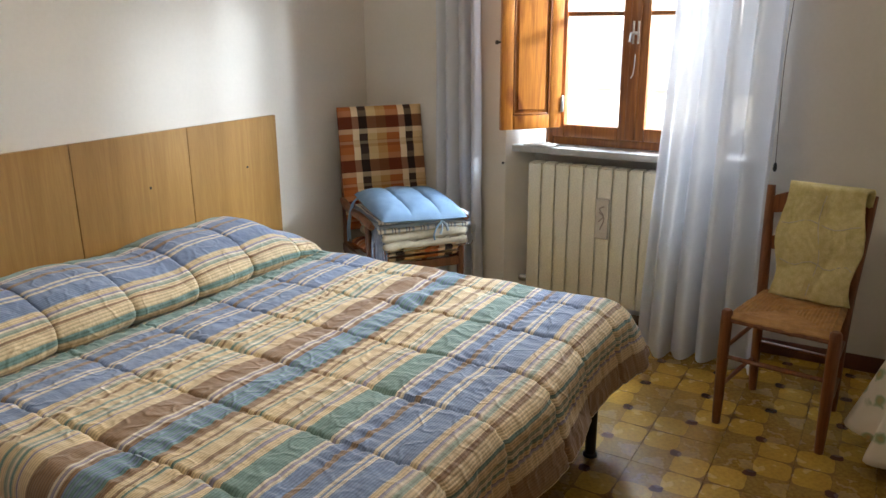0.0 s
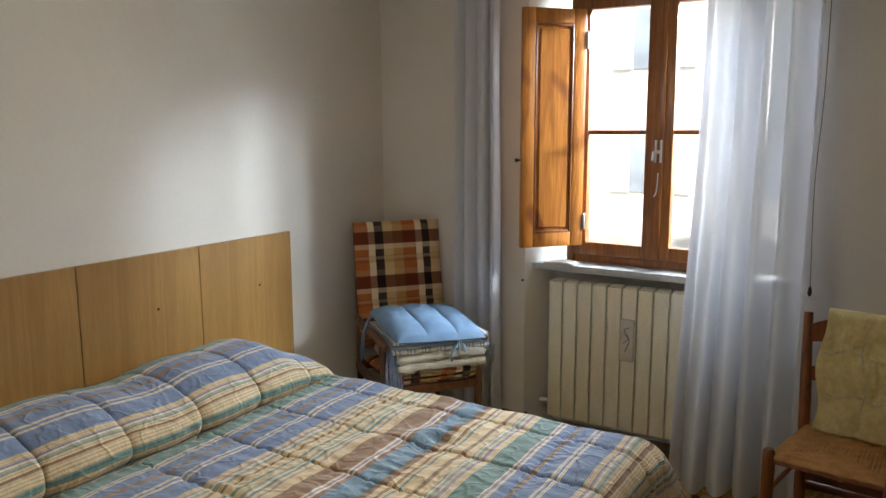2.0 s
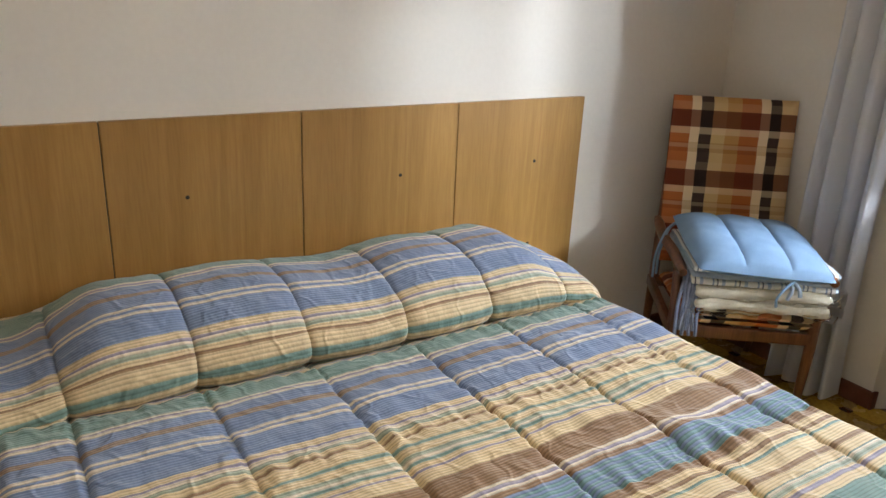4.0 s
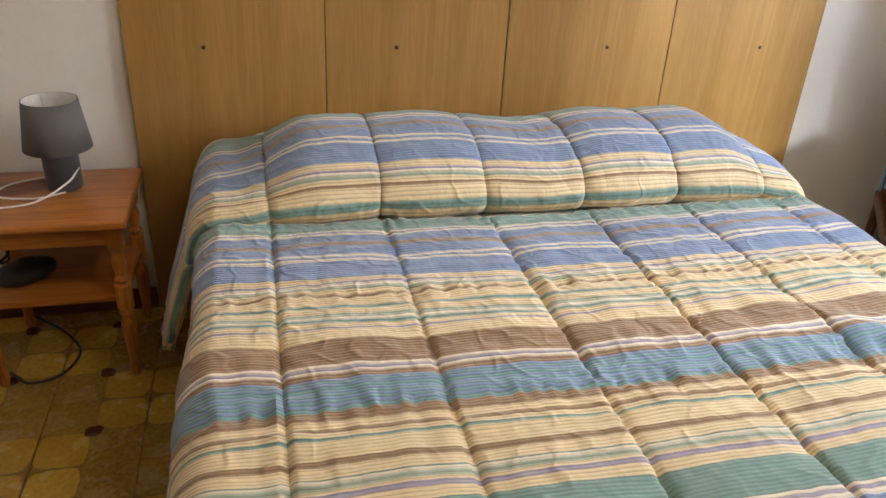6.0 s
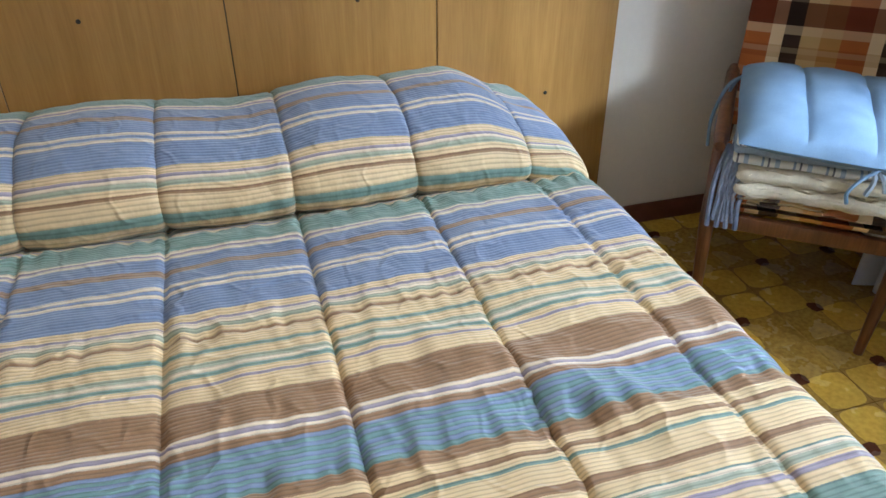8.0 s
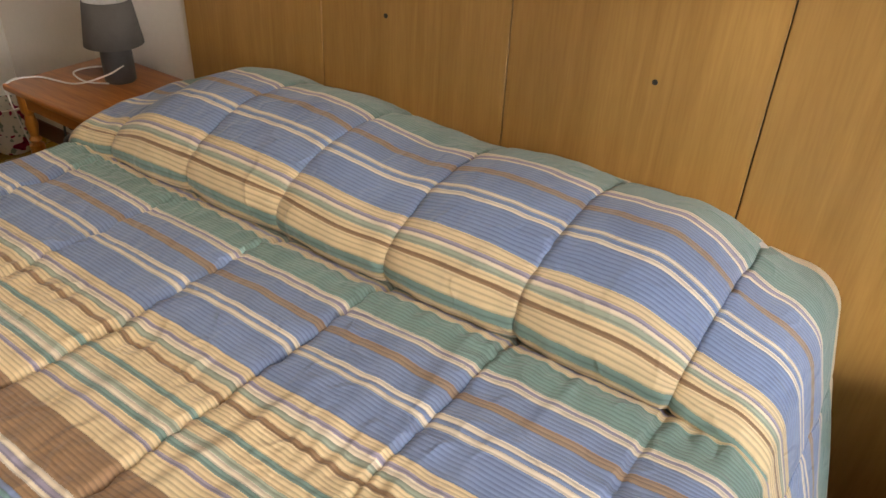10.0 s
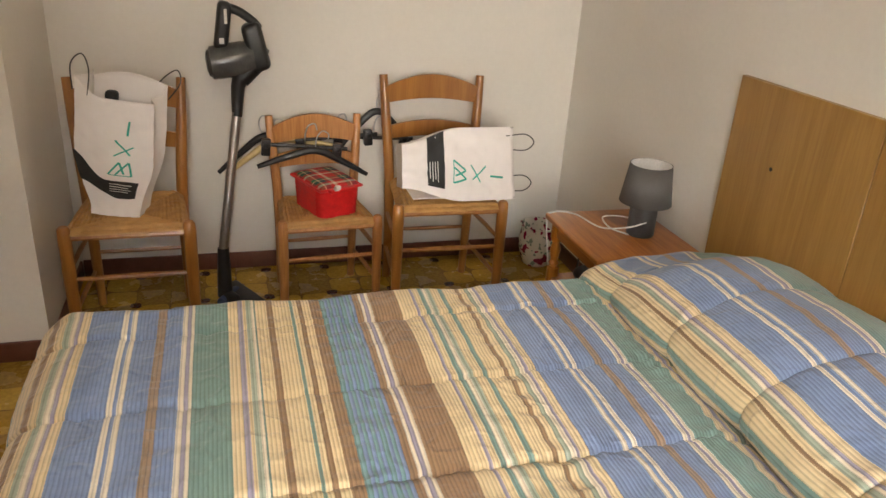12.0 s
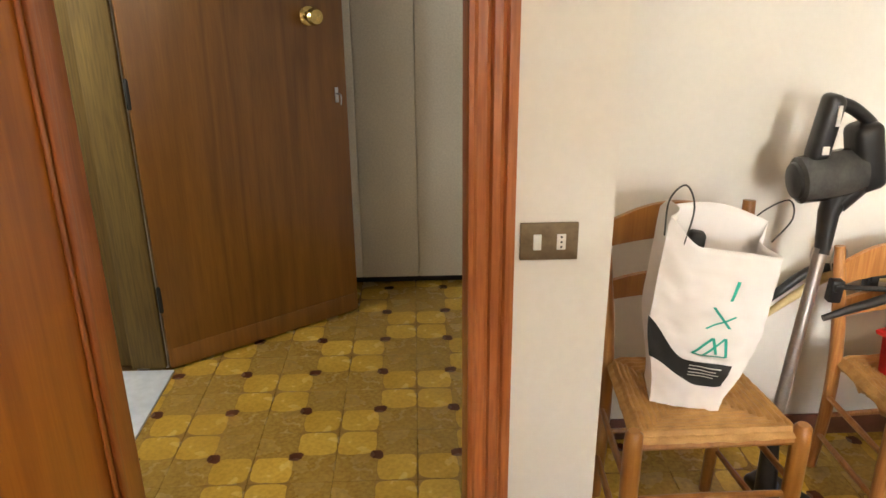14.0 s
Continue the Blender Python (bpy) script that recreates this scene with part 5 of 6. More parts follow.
paper_bag("white paper carrier with black and teal print lying flat", lying @ pose(0, 0, 0, 0, 0, -14), False, 0.8)
tagged(part("paper_sheet", boxed((-2.03, -0.82, 0.4685), (-1.82, -0.6, 0.4735), 0.002), PAPER), "folded sheet of white paper under the lying bag", "paper")

# ---- cordless vacuum cleaner ----
vac = thing("vacuum_cleaner", "black cordless stick vacuum leaning near the wall", "vacuum cleaner")
part("tube", rod([(-1.985, -1.535, 0.22), (-2.05, -1.452, 0.775)], 0.017, 16), ALU, vac, "satin metal tube")
part("lower_joint", rod([(-1.965, -1.535, 0.04), (-1.97, -1.535, 0.1), (-1.988, -1.533, 0.235)], [0.03, 0.028, 0.022], 14), BLACK, vac)
bm = bmesh.new()
box(bm, (-0.12, -0.045, 0.004), (0.12, 0.045, 0.05), 0.016, 3)
box(bm, (-0.05, -0.08, 0.015), (0.05, -0.03, 0.065), 0.016, 3)
head_ = part("floor_head", bm, BLACK, vac)
head_.matrix_basis = pose(-1.965, -1.47, 0, 0, 0, 28)
bm = bmesh.new()
lathe(bm, [(0.02, -0.06), (0.022, -0.05), (0.022, 0.05), (0.02, 0.06)], 14, pose(-1.96, -1.52, 0.035, 90, 0, 60))
part("wheel", bm, surface("blue_grey_plastic", (0.05, 0.08, 0.16), (0.08, 0.12, 0.22), 9, 0.4), vac, "blue-grey roller")
upper = part("hand_unit", rod([(-2.135, -1.456, 0.765), (-2.14, -1.452, 0.79)], 0.021, 14), BLACK, vac, "black hand unit with dust bin and battery")
upper.matrix_basis = Matrix.Translation((0.09, 0.002 - 1.456, -0.022)) @ Matrix.Diagonal((1, 0.84, 1, 1)) @ Matrix.Translation((0, 1.456, 0))
part("neck", rod([(-2.135, -1.456, 0.78), (-2.15, -1.448, 0.87), (-2.155, -1.43, 0.92)], [0.023, 0.03, 0.036], 16), BLACK, upper)
bm = bmesh.new()
lathe(bm, [(0.05, 0), (0.06, 0.008), (0.062, 0.05), (0.062, 0.14), (0.055, 0.19)], 28, pose(-2.16, -1.56, 0.955, -82, 0, 0))
part("dust_bin", bm, GREY_PL, upper, "smoked transparent dust bin")
bm = bmesh.new()
lathe(bm, [(0.0, -0.012), (0.025, -0.012), (0.045, -0.006), (0.05, 0.004)], 24, pose(-2.16, -1.562, 0.955, -82, 0, 0), False)
part("bin_cap", bm, BLACK, upper)
bm = bmesh.new()
box(bm, (-2.205, -1.4, 0.93), (-2.115, -1.315, 1.105), 0.022, 3)
bmesh.ops.rotate(bm, verts=bm.verts, cent=(-2.16, -1.36, 1.0), matrix=Matrix.Rotation(radians(16), 3, "X"))
part("motor_housing", bm, BLACK, upper)
part("under_wedge", rod([(-2.155, -1.43, 0.9), (-2.16, -1.37, 0.96), (-2.16, -1.33, 1.02)], [0.036, 0.045, 0.03], 14), BLACK, upper)
bm = bmesh.new()
box(bm, (-2.19, -1.535, 1.0), (-2.13, -1.475, 1.175), 0.02, 3)
bmesh.ops.rotate(bm, verts=bm.verts, cent=(-2.16, -1.5, 1.05), matrix=Matrix.Rotation(radians(-10), 3, "X"))
part("battery_post", bm, BLACK, upper)
part("grip", rod(arc([(-2.16, -1.49, 1.155), (-2.16, -1.43, 1.14), (-2.16, -1.37, 1.105), (-2.16, -1.345, 1.08)], 5), 0.017, 14), BLACK, upper)
part("marking", boxed((-2.1295, -1.49, 1.1), (-2.126, -1.478, 1.15)), PALE, upper, "tiny pale marking")
part("marking", boxed((-2.1295, -1.515, 1.03), (-2.126, -1.495, 1.05)), PALE, upper, "tiny pale marking")

# ---- hangers behind the small chair ----
def hanger(label, m, material, clips, half=0.22, drop=0.075):
    h = thing("trouser_hanger" if clips else "clothes_hanger", label, "hanger", m, "hangers behind the chairs")
    if clips:
        part("bar", rod([(-0.17, 0, 0), (0.17, 0, 0)], 0.008, 8), material, h)
        for x in (-0.15, 0.13):
            bm = bmesh.new()
            box(bm, (x - 0.018, -0.016, -0.045), (x + 0.018, 0.016, 0.022), 0.006, 2)
            box(bm, (x - 0.012, -0.024, -0.01), (x + 0.012, 0.024, 0.012), 0.004, 2)
            part("clip", bm, BLACK, h)
        part("hook", rod(arc([(0, 0, 0), (0, 0, 0.05), (0.01, 0, 0.085), (0.035, 0, 0.095), (0.045, 0, 0.07)], 5), 0.003, 7), STEEL, h, "bent wire hook")
    else:
        line = arc([(-half, 0, -drop), (-half * 0.5, 0, -drop * 0.35), (0, 0, 0.01), (half * 0.5, 0, -drop * 0.35), (half, 0, -drop)], 6)
        part("shoulder_bar", rod(line, [0.009 + 0.006 * math.sin(math.pi * k / (len(line) - 1)) for k in range(len(line))], 10), material, h)
        part("hook", rod(arc([(0, 0, 0.01), (0, 0, 0.06), (0.02, 0, 0.09), (0.045, 0, 0.08), (0.045, 0, 0.055)], 5), 0.0025, 7), STEEL, h, "bent wire hook")
    return h


hanger("black plastic trouser hanger hung on the child's chair", pose(-2.12, -1.2, 0.6, 0, 4, 88), BLACK, True)
hanger("black plastic trouser hanger hung behind the others", pose(-2.2, -1.06, 0.615, 0, -3, 92), BLACK, True)
hanger("black moulded clothes hanger on the child's chair", pose(-2.1, -1.16, 0.58, 0, 6, 91), BLACK, False)
hanger("cream moulded clothes hanger behind the black ones", pose(-2.23, -1.3, 0.59, 0, -14, 90), HANGER_CREAM, False)
hanger("black moulded clothes hanger tilted against the wall", pose(-2.245, -1.35, 0.6, 0, -18, 90), BLACK, False)
hanger("large black clothes hanger propped behind the wooden chair", pose(-2.25, -0.885, 0.7, 0, 0, 92), BLACK, False, 0.17, 0.16)
hanger("black plastic trouser hanger between the two chairs", pose(-2.235, -0.9, 0.6, 0, 2, 90), BLACK, True)

# ---- red basket ----
bas = thing("sewing_basket", "red woven sewing basket with a tartan lid", "basket", pose(-1.965, -1.135, 0.397, 0, 0, 22))
bm = bmesh.new()
BW, BD, BH = 0.115, 0.085, 0.115
n = 56
rings = []
for j in range(13):
    z = BH * j / 12
    ring = []
    for k in range(n):
        t = 2 * math.pi * k / n
        c, s_ = math.cos(t), math.sin(t)
        sx, sy = abs(c) ** 0.32 * (1 if c > 0 else -1), abs(s_) ** 0.32 * (1 if s_ > 0 else -1)
        out = 1 + 0.035 * (1 if (k + j) % 2 else -1) - 0.06 * (1 - j / 12)
        ring.append(bm.verts.new((sx * BW * out, sy * BD * out, z)))
    rings.append(ring)
for a, b in zip(rings, rings[1:]):
    for k in range(n):
        bm.faces.new((a[k], a[(k + 1) % n], b[(k + 1) % n], b[k]))
bm.faces.new(rings[0][::-1])
part("basket_body", bm, RED, bas)
TART, nt, b = nodes_of("tartan", 0.85)
tc, sep = nt.nodes.new("ShaderNodeTexCoord"), nt.nodes.new("ShaderNodeSeparateXYZ")
nt.links.new(tc.outputs["Object"], sep.inputs[0])
cols = []
for axis in (0, 1):
    ad, wr = nt.nodes.new("ShaderNodeMath"), nt.nodes.new("ShaderNodeMath")
    ad.inputs[1].default_value, wr.operation, wr.inputs[1].default_value = 1.0, "MODULO", 0.11
    nt.links.new(sep.outputs[axis], ad.inputs[0])
    nt.links.new(ad.outputs[0], wr.inputs[0])
    dv = nt.nodes.new("ShaderNodeMath")
    dv.operation, dv.inputs[1].default_value = "DIVIDE", 0.11
    nt.links.new(wr.outputs[0], dv.inputs[0])
    r = ramp_node(nt, [(0.0, (0.5, 0.02, 0.02)), (0.35, (0.03, 0.1, 0.05)), (0.5, (0.6, 0.5, 0.3)), (0.55, (0.02, 0.04, 0.05)), (0.75, (0.5, 0.02, 0.02)), (0.88, (0.6, 0.55, 0.4))], "CONSTANT")
    nt.links.new(dv.outputs[0], r.inputs[0])
    cols.append(r.outputs[0])
nt.links.new(mix_node(nt, cols[0], cols[1], 0.5), b.inputs["Base Color"])
bm = bmesh.new()
grid(bm, 20, 16, lambda a, b: ((a - 0.5) * 0.236, (b - 0.5) * 0.176, BH + 0.004 + 0.016 * ((1 - abs(2 * a - 1) ** 6) * (1 - abs(2 * b - 1) ** 6)) ** 0.5))
lid = part("lid", bm, TART, bas, "red and green tartan padded lid")
lid.modifiers.new("thickness", "SOLIDIFY").thickness = 0.006
bm = bmesh.new()
tube(bm, [(-0.118, -0.088, BH), (0.118, -0.088, BH), (0.118, 0.088, BH), (-0.118, 0.088, BH), (-0.118, -0.088, BH)], 0.006, 7)
part("rim", bm, RED, bas)
part("tab", boxed((0.112, -0.06, BH - 0.008), (0.142, 0.05, BH + 0.007), 0.006, 2), RED, bas, "red closing flap")
bm = bmesh.new()
lathe(bm, [(0.0, -0.014), (0.009, -0.012), (0.011, 0), (0.009, 0.012), (0.0, 0.014)], 12, pose(0.14, -0.03, BH + 0.012, 90, 0, 20), False)
part("toggle", bm, WHITE_PL, bas, "white toggle")

# ---- flower pot ----
POT_M, nt, b = nodes_of("painted_ceramic", 0.2)
f1, f2 = noise_node(nt, 26, 1), noise_node(nt, 40, 1)
r = ramp_node(nt, [(0.0, (0.7, 0.66, 0.58)), (0.58, (0.7, 0.66, 0.58)), (0.6, (0.33, 0.03, 0.09)), (0.66, (0.2, 0.015, 0.05))])
g = ramp_node(nt, [(0.0, (1, 1, 1)), (0.6, (1, 1, 1)), (0.63, (0.35, 0.45, 0.42))])
nt.links.new(f1.outputs[0], r.inputs[0])
nt.links.new(f2.outputs[0], g.inputs[0])
nt.links.new(mix_node(nt, r.outputs[0], g.outputs[0], 1.0, "MULTIPLY"), b.inputs["Base Color"])
bm = bmesh.new()
lathe(bm, [(r * 1.06, z * 1.06) for r, z in ((0.055, 0), (0.062, 0.006), (0.082, 0.07), (0.086, 0.12), (0.078, 0.165), (0.082, 0.18), (0.086, 0.184), (0.08, 0.186), (0.072, 0.165), (0.078, 0.12), (0.07, 0.03), (0.0, 0.025))], 36, pose(-2.17, -0.12, 0.0))
tagged(part("flower_pot", bm, POT_M), "white ceramic flower pot with dark red painted flowers", "pot")

# ---- light switch ----
sw = thing("light_switch", "bronze wall plate with a switch and a socket", "light switch")
part("plate", boxed((XD, -2.298, 0.903), (XD + 0.008, -2.182, 0.981), 0.002), BRONZE, sw)
part("rocker", boxed((XD + 0.0065, -2.272, 0.925), (XD + 0.0105, -2.256, 0.958), 0.001), WHITE_PL, sw, "white rocker")
sock = part("socket", boxed((XD + 0.0065, -2.225, 0.925), (XD + 0.0095, -2.207, 0.958), 0.001), WHITE_PL, sw, "white socket with three holes")
for z in (0.931, 0.9415, 0.952):
    bm = bmesh.new()
    lathe(bm, [(0.0024, 0), (0.0024, 0.0006)], 8, Matrix.Translation((XD + 0.0094, -2.216, z)) @ pose(0, 0, 0, 0, 90, 0))
    part("socket_hole", bm, INK, sock)

# ---- doorway and doors ----
def casing(y0, y1, z1):
    """A fluted strip on the room's side of the doorway."""
    bm = bmesh.new()
    prof = [(0.0, 0.002), (0.0, 0.016), (0.012, 0.022), (0.02, 0.022), (0.026, 0.015), (0.034, 0.022), (0.05, 0.022), (0.056, 0.015), (0.064, 0.022), (0.082, 0.022), (0.09, 0.03), (0.1, 0.03), (0.104, 0.02), (0.104, 0.002)]
    flip = y1 < y0
    w = abs(y1 - y0)
    rows = [[bm.verts.new((XD + d, y0 + (-1 if flip else 1) * u / 0.104 * w, z)) for u, d in prof] for z in (0.0, z1)]
    for k in range(len(prof) - 1):
        bm.faces.new((rows[0][k], rows[0][k + 1], rows[1][k + 1], rows[1][k]))
    bm.faces.new(rows[0])
    bm.faces.new(rows[1])
    return bm


d1 = thing("door_1", "open reddish wood bedroom door with its fluted casing", "door", None, "", "structure")
part("casing", casing(-2.31, -2.406, 2.17), CASING_WOOD, d1)
part("casing", casing(-3.285, -3.176, 2.17), CASING_WOOD, d1)
part("casing_head", boxed((XD + 0.0005, -3.176, 2.076), (XD + 0.028, -2.406, 2.17), 0.006), CASING_WOOD, d1)
part("jamb", boxed((XD - 0.122, -2.405, 0), (XD + 0.001, -2.3805, 2.0985), 0.003), CASING_WOOD, d1)
part("jamb", boxed((XD - 0.122, -3.1995, 0), (XD + 0.001, -3.176, 2.0985), 0.003), CASING_WOOD, d1)
part("jamb_head", boxed((XD - 0.122, -3.176, 2.076), (XD + 0.0, -2.405, 2.0985), 0.003), CASING_WOOD, d1)
leaf = part("door_leaf", boxed((0, -0.021, 0.008), (0.765, 0.021, 2.068), 0.003), DOOR_WOOD, d1, "flush mahogany-coloured door leaf")
leaf.matrix_basis = pose(XD + 0.035, -3.168, 0, 0, 0, -5)
edge = part("edge_bead", boxed((0.0, 0.0212, 0.008), (0.026, 0.031, 2.068), 0.004), CASING_WOOD, leaf)
edge2 = part("edge_bead", boxed((0.036, 0.0212, 0.008), (0.05, 0.027, 2.068), 0.003), CASING_WOOD, leaf)
bm = bmesh.new()
lathe(bm, [(0.028, 0.0), (0.028, 0.006), (0.011, 0.01), (0.011, 0.03), (0.026, 0.04), (0.028, 0.055), (0.015, 0.066)], 20, pose(0.7, 0.021, 1.04, -90, 0, 0))
part("door_knob", bm, BRASS, leaf, "brass knob")

hd = Vector((-2.835, -3.465, 0)), Vector((-3.325, -2.785, 0))
d2 = thing("door_2", "dark wooden hall door standing open with brass knob", "door",
           Matrix.Translation(hd[0]) @ Matrix.Rotation(math.atan2(hd[1].y - hd[0].y, hd[1].x - hd[0].x), 4, "Z"), "", "structure")
HL = (hd[1] - hd[0]).length
hleaf = part("door_leaf", boxed((0, -0.02, 0.008), (HL, 0.02, 2.06), 0.003), HALL_DOOR, d2)
part("kick_band", boxed((0.012, -0.0225, 0.01), (HL - 0.012, -0.0202, 0.09), 0.001), HALL_DOOR, d2)
bm = bmesh.new()
lathe(bm, [(0.036, 0.0), (0.036, 0.005), (0.03, 0.009), (0.013, 0.012), (0.013, 0.03), (0.03, 0.042), (0.033, 0.058), (0.026, 0.07), (0.008, 0.074)], 24, pose(HL * 0.82, -0.02, 1.265, 90, 0, 0))
part("door_knob", bm, BRASS, d2, "round brass knob")
bm = bmesh.new()
box(bm, (HL - 0.055, -0.0235, 0.93), (HL - 0.04, -0.0205, 0.99), 0.001)
tube(bm, arc([(HL - 0.047, -0.02, 0.965), (HL - 0.047, -0.05, 0.965), (HL - 0.047, -0.055, 0.95), (HL - 0.047, -0.052, 0.925)], 4), 0.003, 6)
part("key", bm, STEEL, d2, "small steel key in its lock")
bm = bmesh.new()
for z in (0.3, 1.05, 1.8):
    lathe(bm, [(0.007, -0.05), (0.008, -0.045), (0.008, 0.045), (0.005, 0.052)], 10, Matrix.Translation((-0.004, -0.026, z)))
part("hinge", bm, IRON, d2, "dark pin hinges")
dj = thing("door_frame_2", "ochre wooden frame of the second hall doorway", "door frame", None, "", "structure")
part("jamb", boxed((-2.8395, -3.6, 0.012), (-2.815, -3.472, 2.0995), 0.003), HALL_JAMB, dj)
part("jamb_panel", boxed((-2.86, -4.0, 0.012), (-2.842, -3.602, 2.0995), 0.002), HALL_JAMB, dj)
part("architrave", boxed((-2.9, -3.4695, 0.0), (-2.8405, -3.452, 2.16), 0.004), HALL_JAMB, dj)
tagged(part("threshold_marble", boxed((-2.812, -4.2, -0.004), (-1.952, -3.44, 0.009), 0.003), MARBLE_W), "white veined marble threshold of the second doorway", "threshold", "", "structure")

wr = thing("wardrobe", "tall cream laminate wardrobe at the end of the hall", "wardrobe")
part("carcass", boxed((-4.08, -3.3, 0.035), (-3.603, -2.24, 2.4), 0.002), WARDROBE, wr)
part("plinth", boxed((-4.06, -3.3, 0.001), (-3.62, -2.24, 0.0345)), INK, wr, "dark recessed plinth")
for k in range(4):
    y0 = -3.297 + k * 0.2655
    part("wardrobe_door", boxed((-3.6025, y0 + 0.0015, 0.04), (-3.584, y0 + 0.2635, 2.396), 0.002), WARDROBE, wr)

# ---- chandelier ----
cx, cy = -0.1, -1.45
chl = thing("chandelier", "brass chandelier with frilled opal glass shades", "chandelier", Matrix.Translation((cx, cy, 0)))
bm = bmesh.new()
lathe(bm, [(0.06, H - 0.0005), (0.06, H - 0.02), (0.02, H - 0.05), (0.007, H - 0.06), (0.007, 2.3), (0.03, 2.27), (0.02, 2.22), (0.012, 2.18), (0.035, 2.12), (0.045, 2.08), (0.02, 2.03), (0.028, 2.0), (0.016, 1.965), (0.004, 1.95)], 20)
part("stem", bm, BRASS, chl)
for k in range(5):
    a = 2 * math.pi * k / 5 + 0.35
    c, s_ = math.cos(a), math.sin(a)
    part("arm", rod(arc([(0.03 * c, 0.03 * s_, 2.1), (0.12 * c, 0.12 * s_, 2.03), (0.2 * c, 0.2 * s_, 2.08), (0.25 * c, 0.25 * s_, 2.16)], 6), 0.006, 8), BRASS, chl)
    bm = bmesh.new()

    def petal(u, v):
        r = 0.022 + 0.06 * v ** 0.8 + 0.012 * v * v * math.cos(u * 2 * math.pi * 6)
        z = 2.15 - 0.13 * v + 0.018 * v * v * math.cos(u * 2 * math.pi * 6 + 0.5)
        return (0.25 * c + r * math.cos(2 * math.pi * u), 0.25 * s_ + r * math.sin(2 * math.pi * u), z)

    grid(bm, 48, 10, petal)
    bmesh.ops.remove_doubles(bm, verts=bm.verts, dist=0.0004)
    shd = part("glass_shade", bm, GLASS_SHADE, chl, "frilled opal glass shade")
    shd.modifiers.new("thickness", "SOLIDIFY").thickness = 0.003

# ---- table with floral cloth ----
FLORAL, nt, b = nodes_of("floral_cotton", 0.9)
v1 = nt.nodes.new("ShaderNodeTexVoronoi")
v1.inputs["Scale"].default_value = 13
tc = nt.nodes.new("ShaderNodeTexCoord")
nt.links.new(tc.outputs["Object"], v1.inputs["Vector"])
r = ramp_node(nt, [(0.0, (0.55, 0.3, 0.1)), (0.2, (0.3, 0.36, 0.2)), (0.32, (0.74, 0.68, 0.58)), (1.0, (0.78, 0.72, 0.63))])
wob = noise_node(nt, 22, 2)
mlt = nt.nodes.new("ShaderNodeMath")
mlt.operation = "MULTIPLY"
nt.links.new(v1.outputs["Distance"], mlt.inputs[0])
nt.links.new(wob.outputs[0], mlt.inputs[1])
sc2 = nt.nodes.new("ShaderNodeMath")
sc2.operation, sc2.inputs[1].default_value = "MULTIPLY", 1.9
nt.links.new(mlt.outputs[0], sc2.inputs[0])
nt.links.new(sc2.outputs[0], r.inputs[0])
nt.links.new(r.outputs[0], b.inputs["Base Color"])
tb = thing("stool", "small round wooden stool under a floral cloth", "stool", pose(1.2, -3.03, 0))
bm = bmesh.new()
lathe(bm, [(0.18, 0.5), (0.185, 0.51), (0.185, 0.525), (0.18, 0.53)], 28)
part("stool_top", bm, CHAIR_DARK, tb)
for k in range(3):
    a = 2.09 * k + 0.3
    part("leg", rod([(0.17 * math.cos(a), 0.17 * math.sin(a), 0), (0.13 * math.cos(a), 0.13 * math.sin(a), 0.505)], [0.014, 0.018], 10), CHAIR_DARK, tb)
bm = bmesh.new()


def cloth(a, b):
    t = 2 * math.pi * a
    if b < 0.35:
        return (1.2 + 0.2 * b / 0.35 * math.cos(t), -3.03 + 0.2 * b / 0.35 * math.sin(t), 0.534)
    q = (b - 0.35) / 0.65
    r = 0.2 + 0.03 * smooth01(q * 5) + 0.11 * q + 0.045 * q * math.sin(9 * t + math.sin(3 * t))
    return (1.2 + r * math.cos(t), -3.03 + r * math.sin(t), 0.534 - 0.40 * q - 0.02 * smooth01(q * 5) + 0.05 * q * math.sin(2 * t))


grid(bm, 120, 30, cloth)
bmesh.ops.remove_doubles(bm, verts=bm.verts, dist=0.0004)
ob = part("floral_cloth", bm, FLORAL)
ob.modifiers.new("thickness", "SOLIDIFY").thickness = 0.004
tagged(ob, "white cotton cloth with small faded flowers over the stool", "cloth")

# ---- outside the window ----
tagged(part("ground", boxed((2.14, -400, -1.2), (800, 400, -1.0)), GROUND, None, "", False), "pale gravel ground outside the house", "ground", "", "structure")
house = thing("house", "sunlit cream house across the street", "house", pose(17, 4, -1.0))
part("house_wall", boxed((0, -8, 0), (8, 9, 6.4)), FACADE, house, "", False)
bm = bmesh.new()
pts = [(-0.5, -8.5, 6.402), (8.5, -8.5, 6.402), (8.5, 9.5, 6.402), (-0.5, 9.5, 6.402), (4, -7, 8.2), (4, 8, 8.2)]
vs = [bm.verts.new(p) for p in pts]
for f in ((0, 1, 4), (1, 2, 5, 4), (2, 3, 5), (3, 0, 4, 5), (0, 3, 2, 1)):
    bm.faces.new([vs[k] for k in f])
part("roof", bm, ROOF, house, "", False)
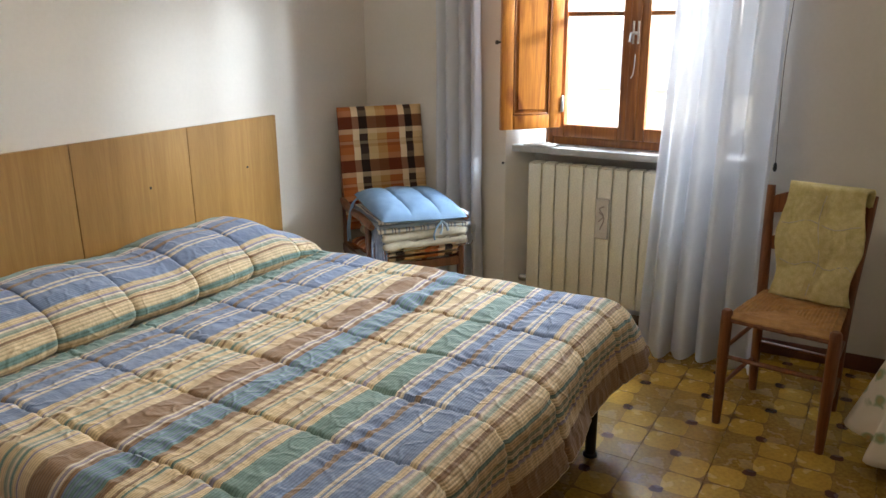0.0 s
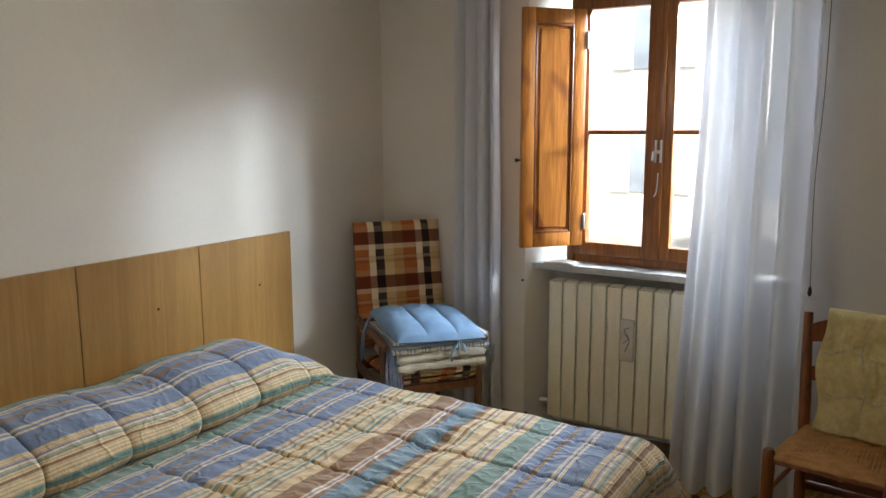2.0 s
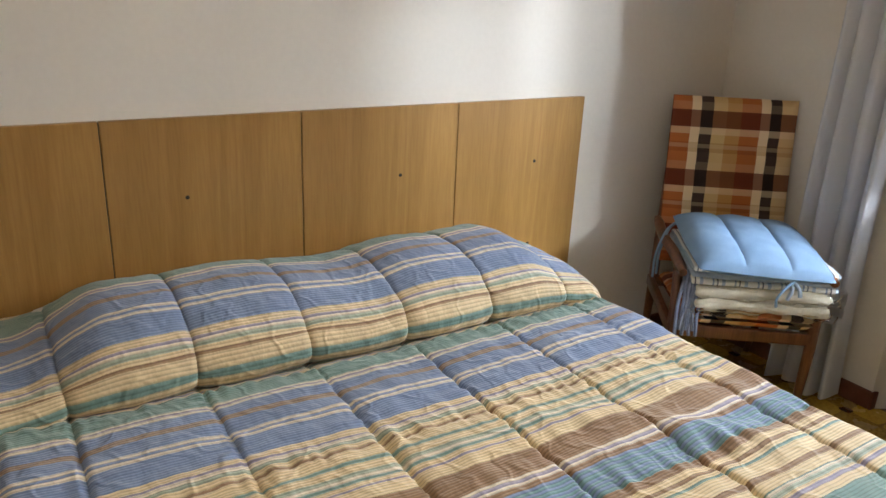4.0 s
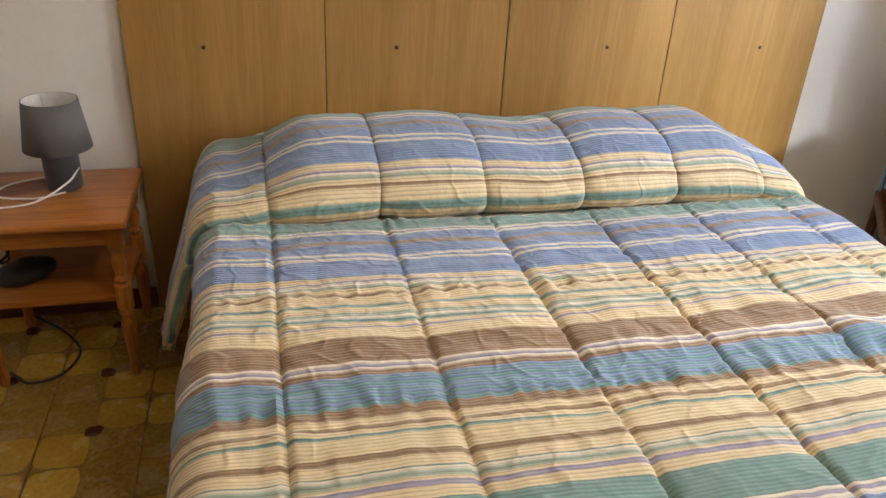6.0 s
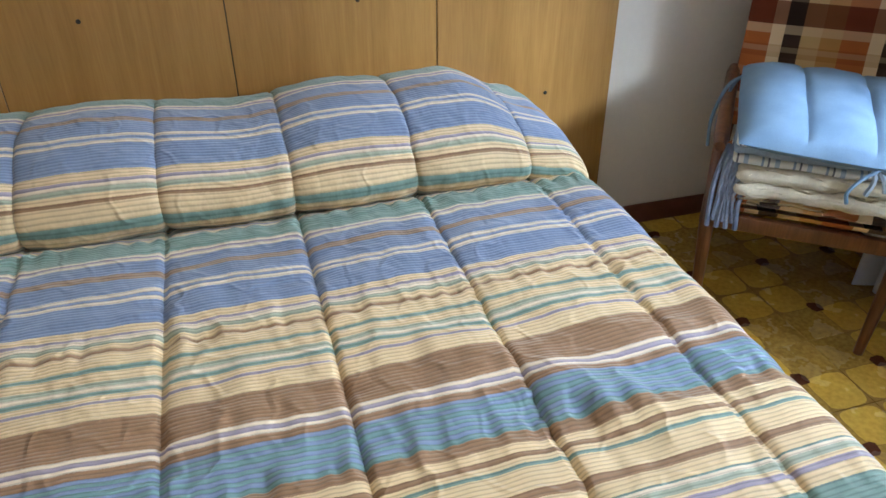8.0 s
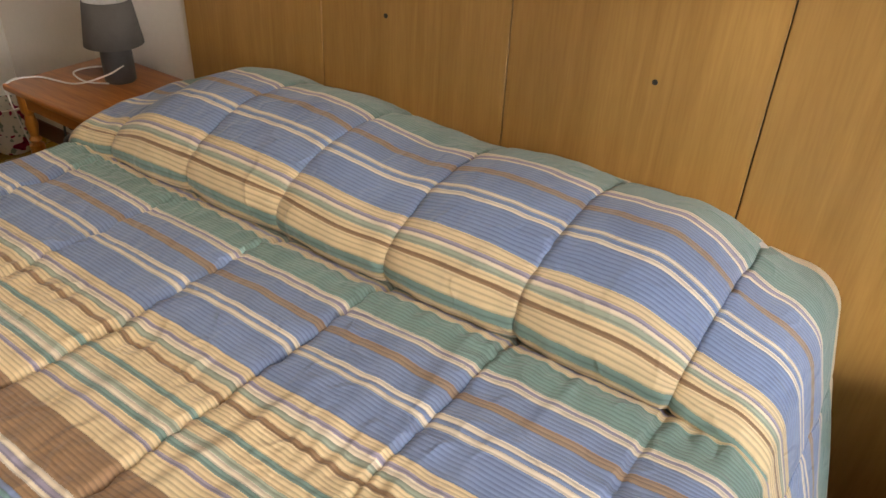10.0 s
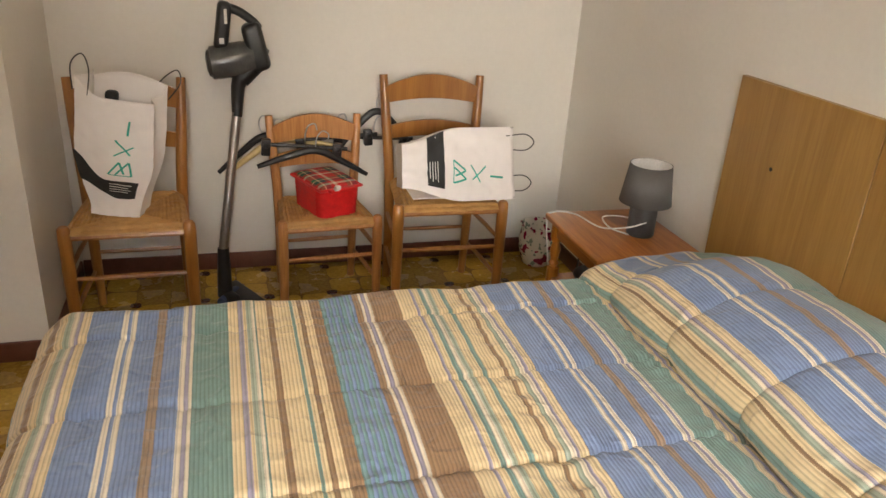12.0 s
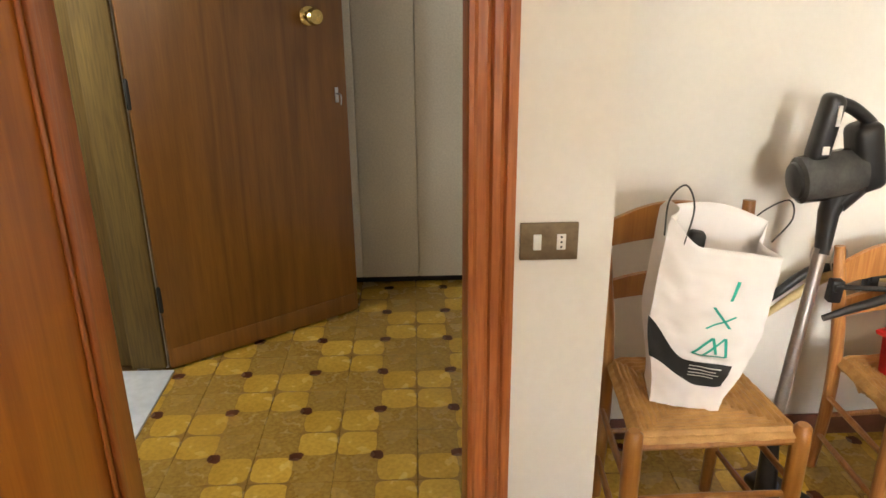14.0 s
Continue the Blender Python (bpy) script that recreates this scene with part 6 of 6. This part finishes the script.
for z in (1.0, 4.0):
    for k in range(6):
        y = -6.8 + k * 2.6
        w = part("house_window", boxed((-0.05, y, z), (-0.002, y + 1.0, z + 1.4), 0.01), DARKGLASS, house)
        part("house_shutter", boxed((-0.09, y - 0.5, z), (-0.051, y - 0.01, z + 1.4), 0.01), PALE_SHUTTER, w)
        part("house_shutter", boxed((-0.09, y + 1.01, z), (-0.051, y + 1.5, z + 1.4), 0.01), PALE_SHUTTER, w)
tree = thing("tree", "leafy green tree beside the house opposite", "tree", pose(12.5, -0.9, -1.0))
part("trunk", rod(arc([(0, 0, 0), (0.05, 0.1, 1.2), (0.0, 0.05, 2.2), (0.1, 0.1, 3.4)], 4), [0.16 - 0.008 * k for k in range(13)], 10), BARK, tree)
rnd = random.Random(5)
bm = bmesh.new()
for k in range(2600):
    a, e, q = rnd.uniform(0, 6.283), rnd.uniform(-1, 1), rnd.random() ** 0.45
    c = Vector((math.cos(a) * math.sqrt(1 - e * e) * 1.3, math.sin(a) * math.sqrt(1 - e * e) * 1.4, e * 1.3)) * q
    c *= 1 + 0.35 * noise.noise(c * 1.6)
    c += Vector((0, 0, 3.4))
    ax = Vector((rnd.uniform(-1, 1), rnd.uniform(-1, 1), rnd.uniform(-1, 1))).normalized()
    bx = ax.orthogonal().normalized()
    s_ = rnd.uniform(0.06, 0.13)
    vs = [bm.verts.new(c + ax * s_), bm.verts.new(c + bx * s_ * 0.5), bm.verts.new(c - ax * s_), bm.verts.new(c - bx * s_ * 0.5)]
    bm.faces.new(vs)
part("crown", bm, LEAF, tree)

# ---- floor tiles ----
P = 0.2565
fl = bpy.data.objects["floor"]
bm = bmesh.new()
box(bm, (-P / 2 + 0.0005, -P / 2 + 0.0005, -0.0055), (P / 2 - 0.0005, P / 2 - 0.0005, 0.0), 0.0008, 1)
tile = part("tile", bm, TILE, fl)
o = tile
for i in range(-15, 9):
    for j in range(-5, 11):
        x, y = -1.748 - P * i, -1.106 - P * j
        room = XL - 0.05 < x < XW + 0.05 and YF < y < 0.1 and not (x < XD - 0.1 and y > -2.2 and x < XL)
        hall = -3.75 < x <= XL - 0.05 and -3.55 < y < -2.2
        if not (room or hall):
            continue
        if o is None:
            o = new("tile", tile.data)
            o.parent = fl
        o.matrix_basis = pose(x, y, 0, 0, 0, 0 if (i + j) % 2 == 0 else 90)
        o = None
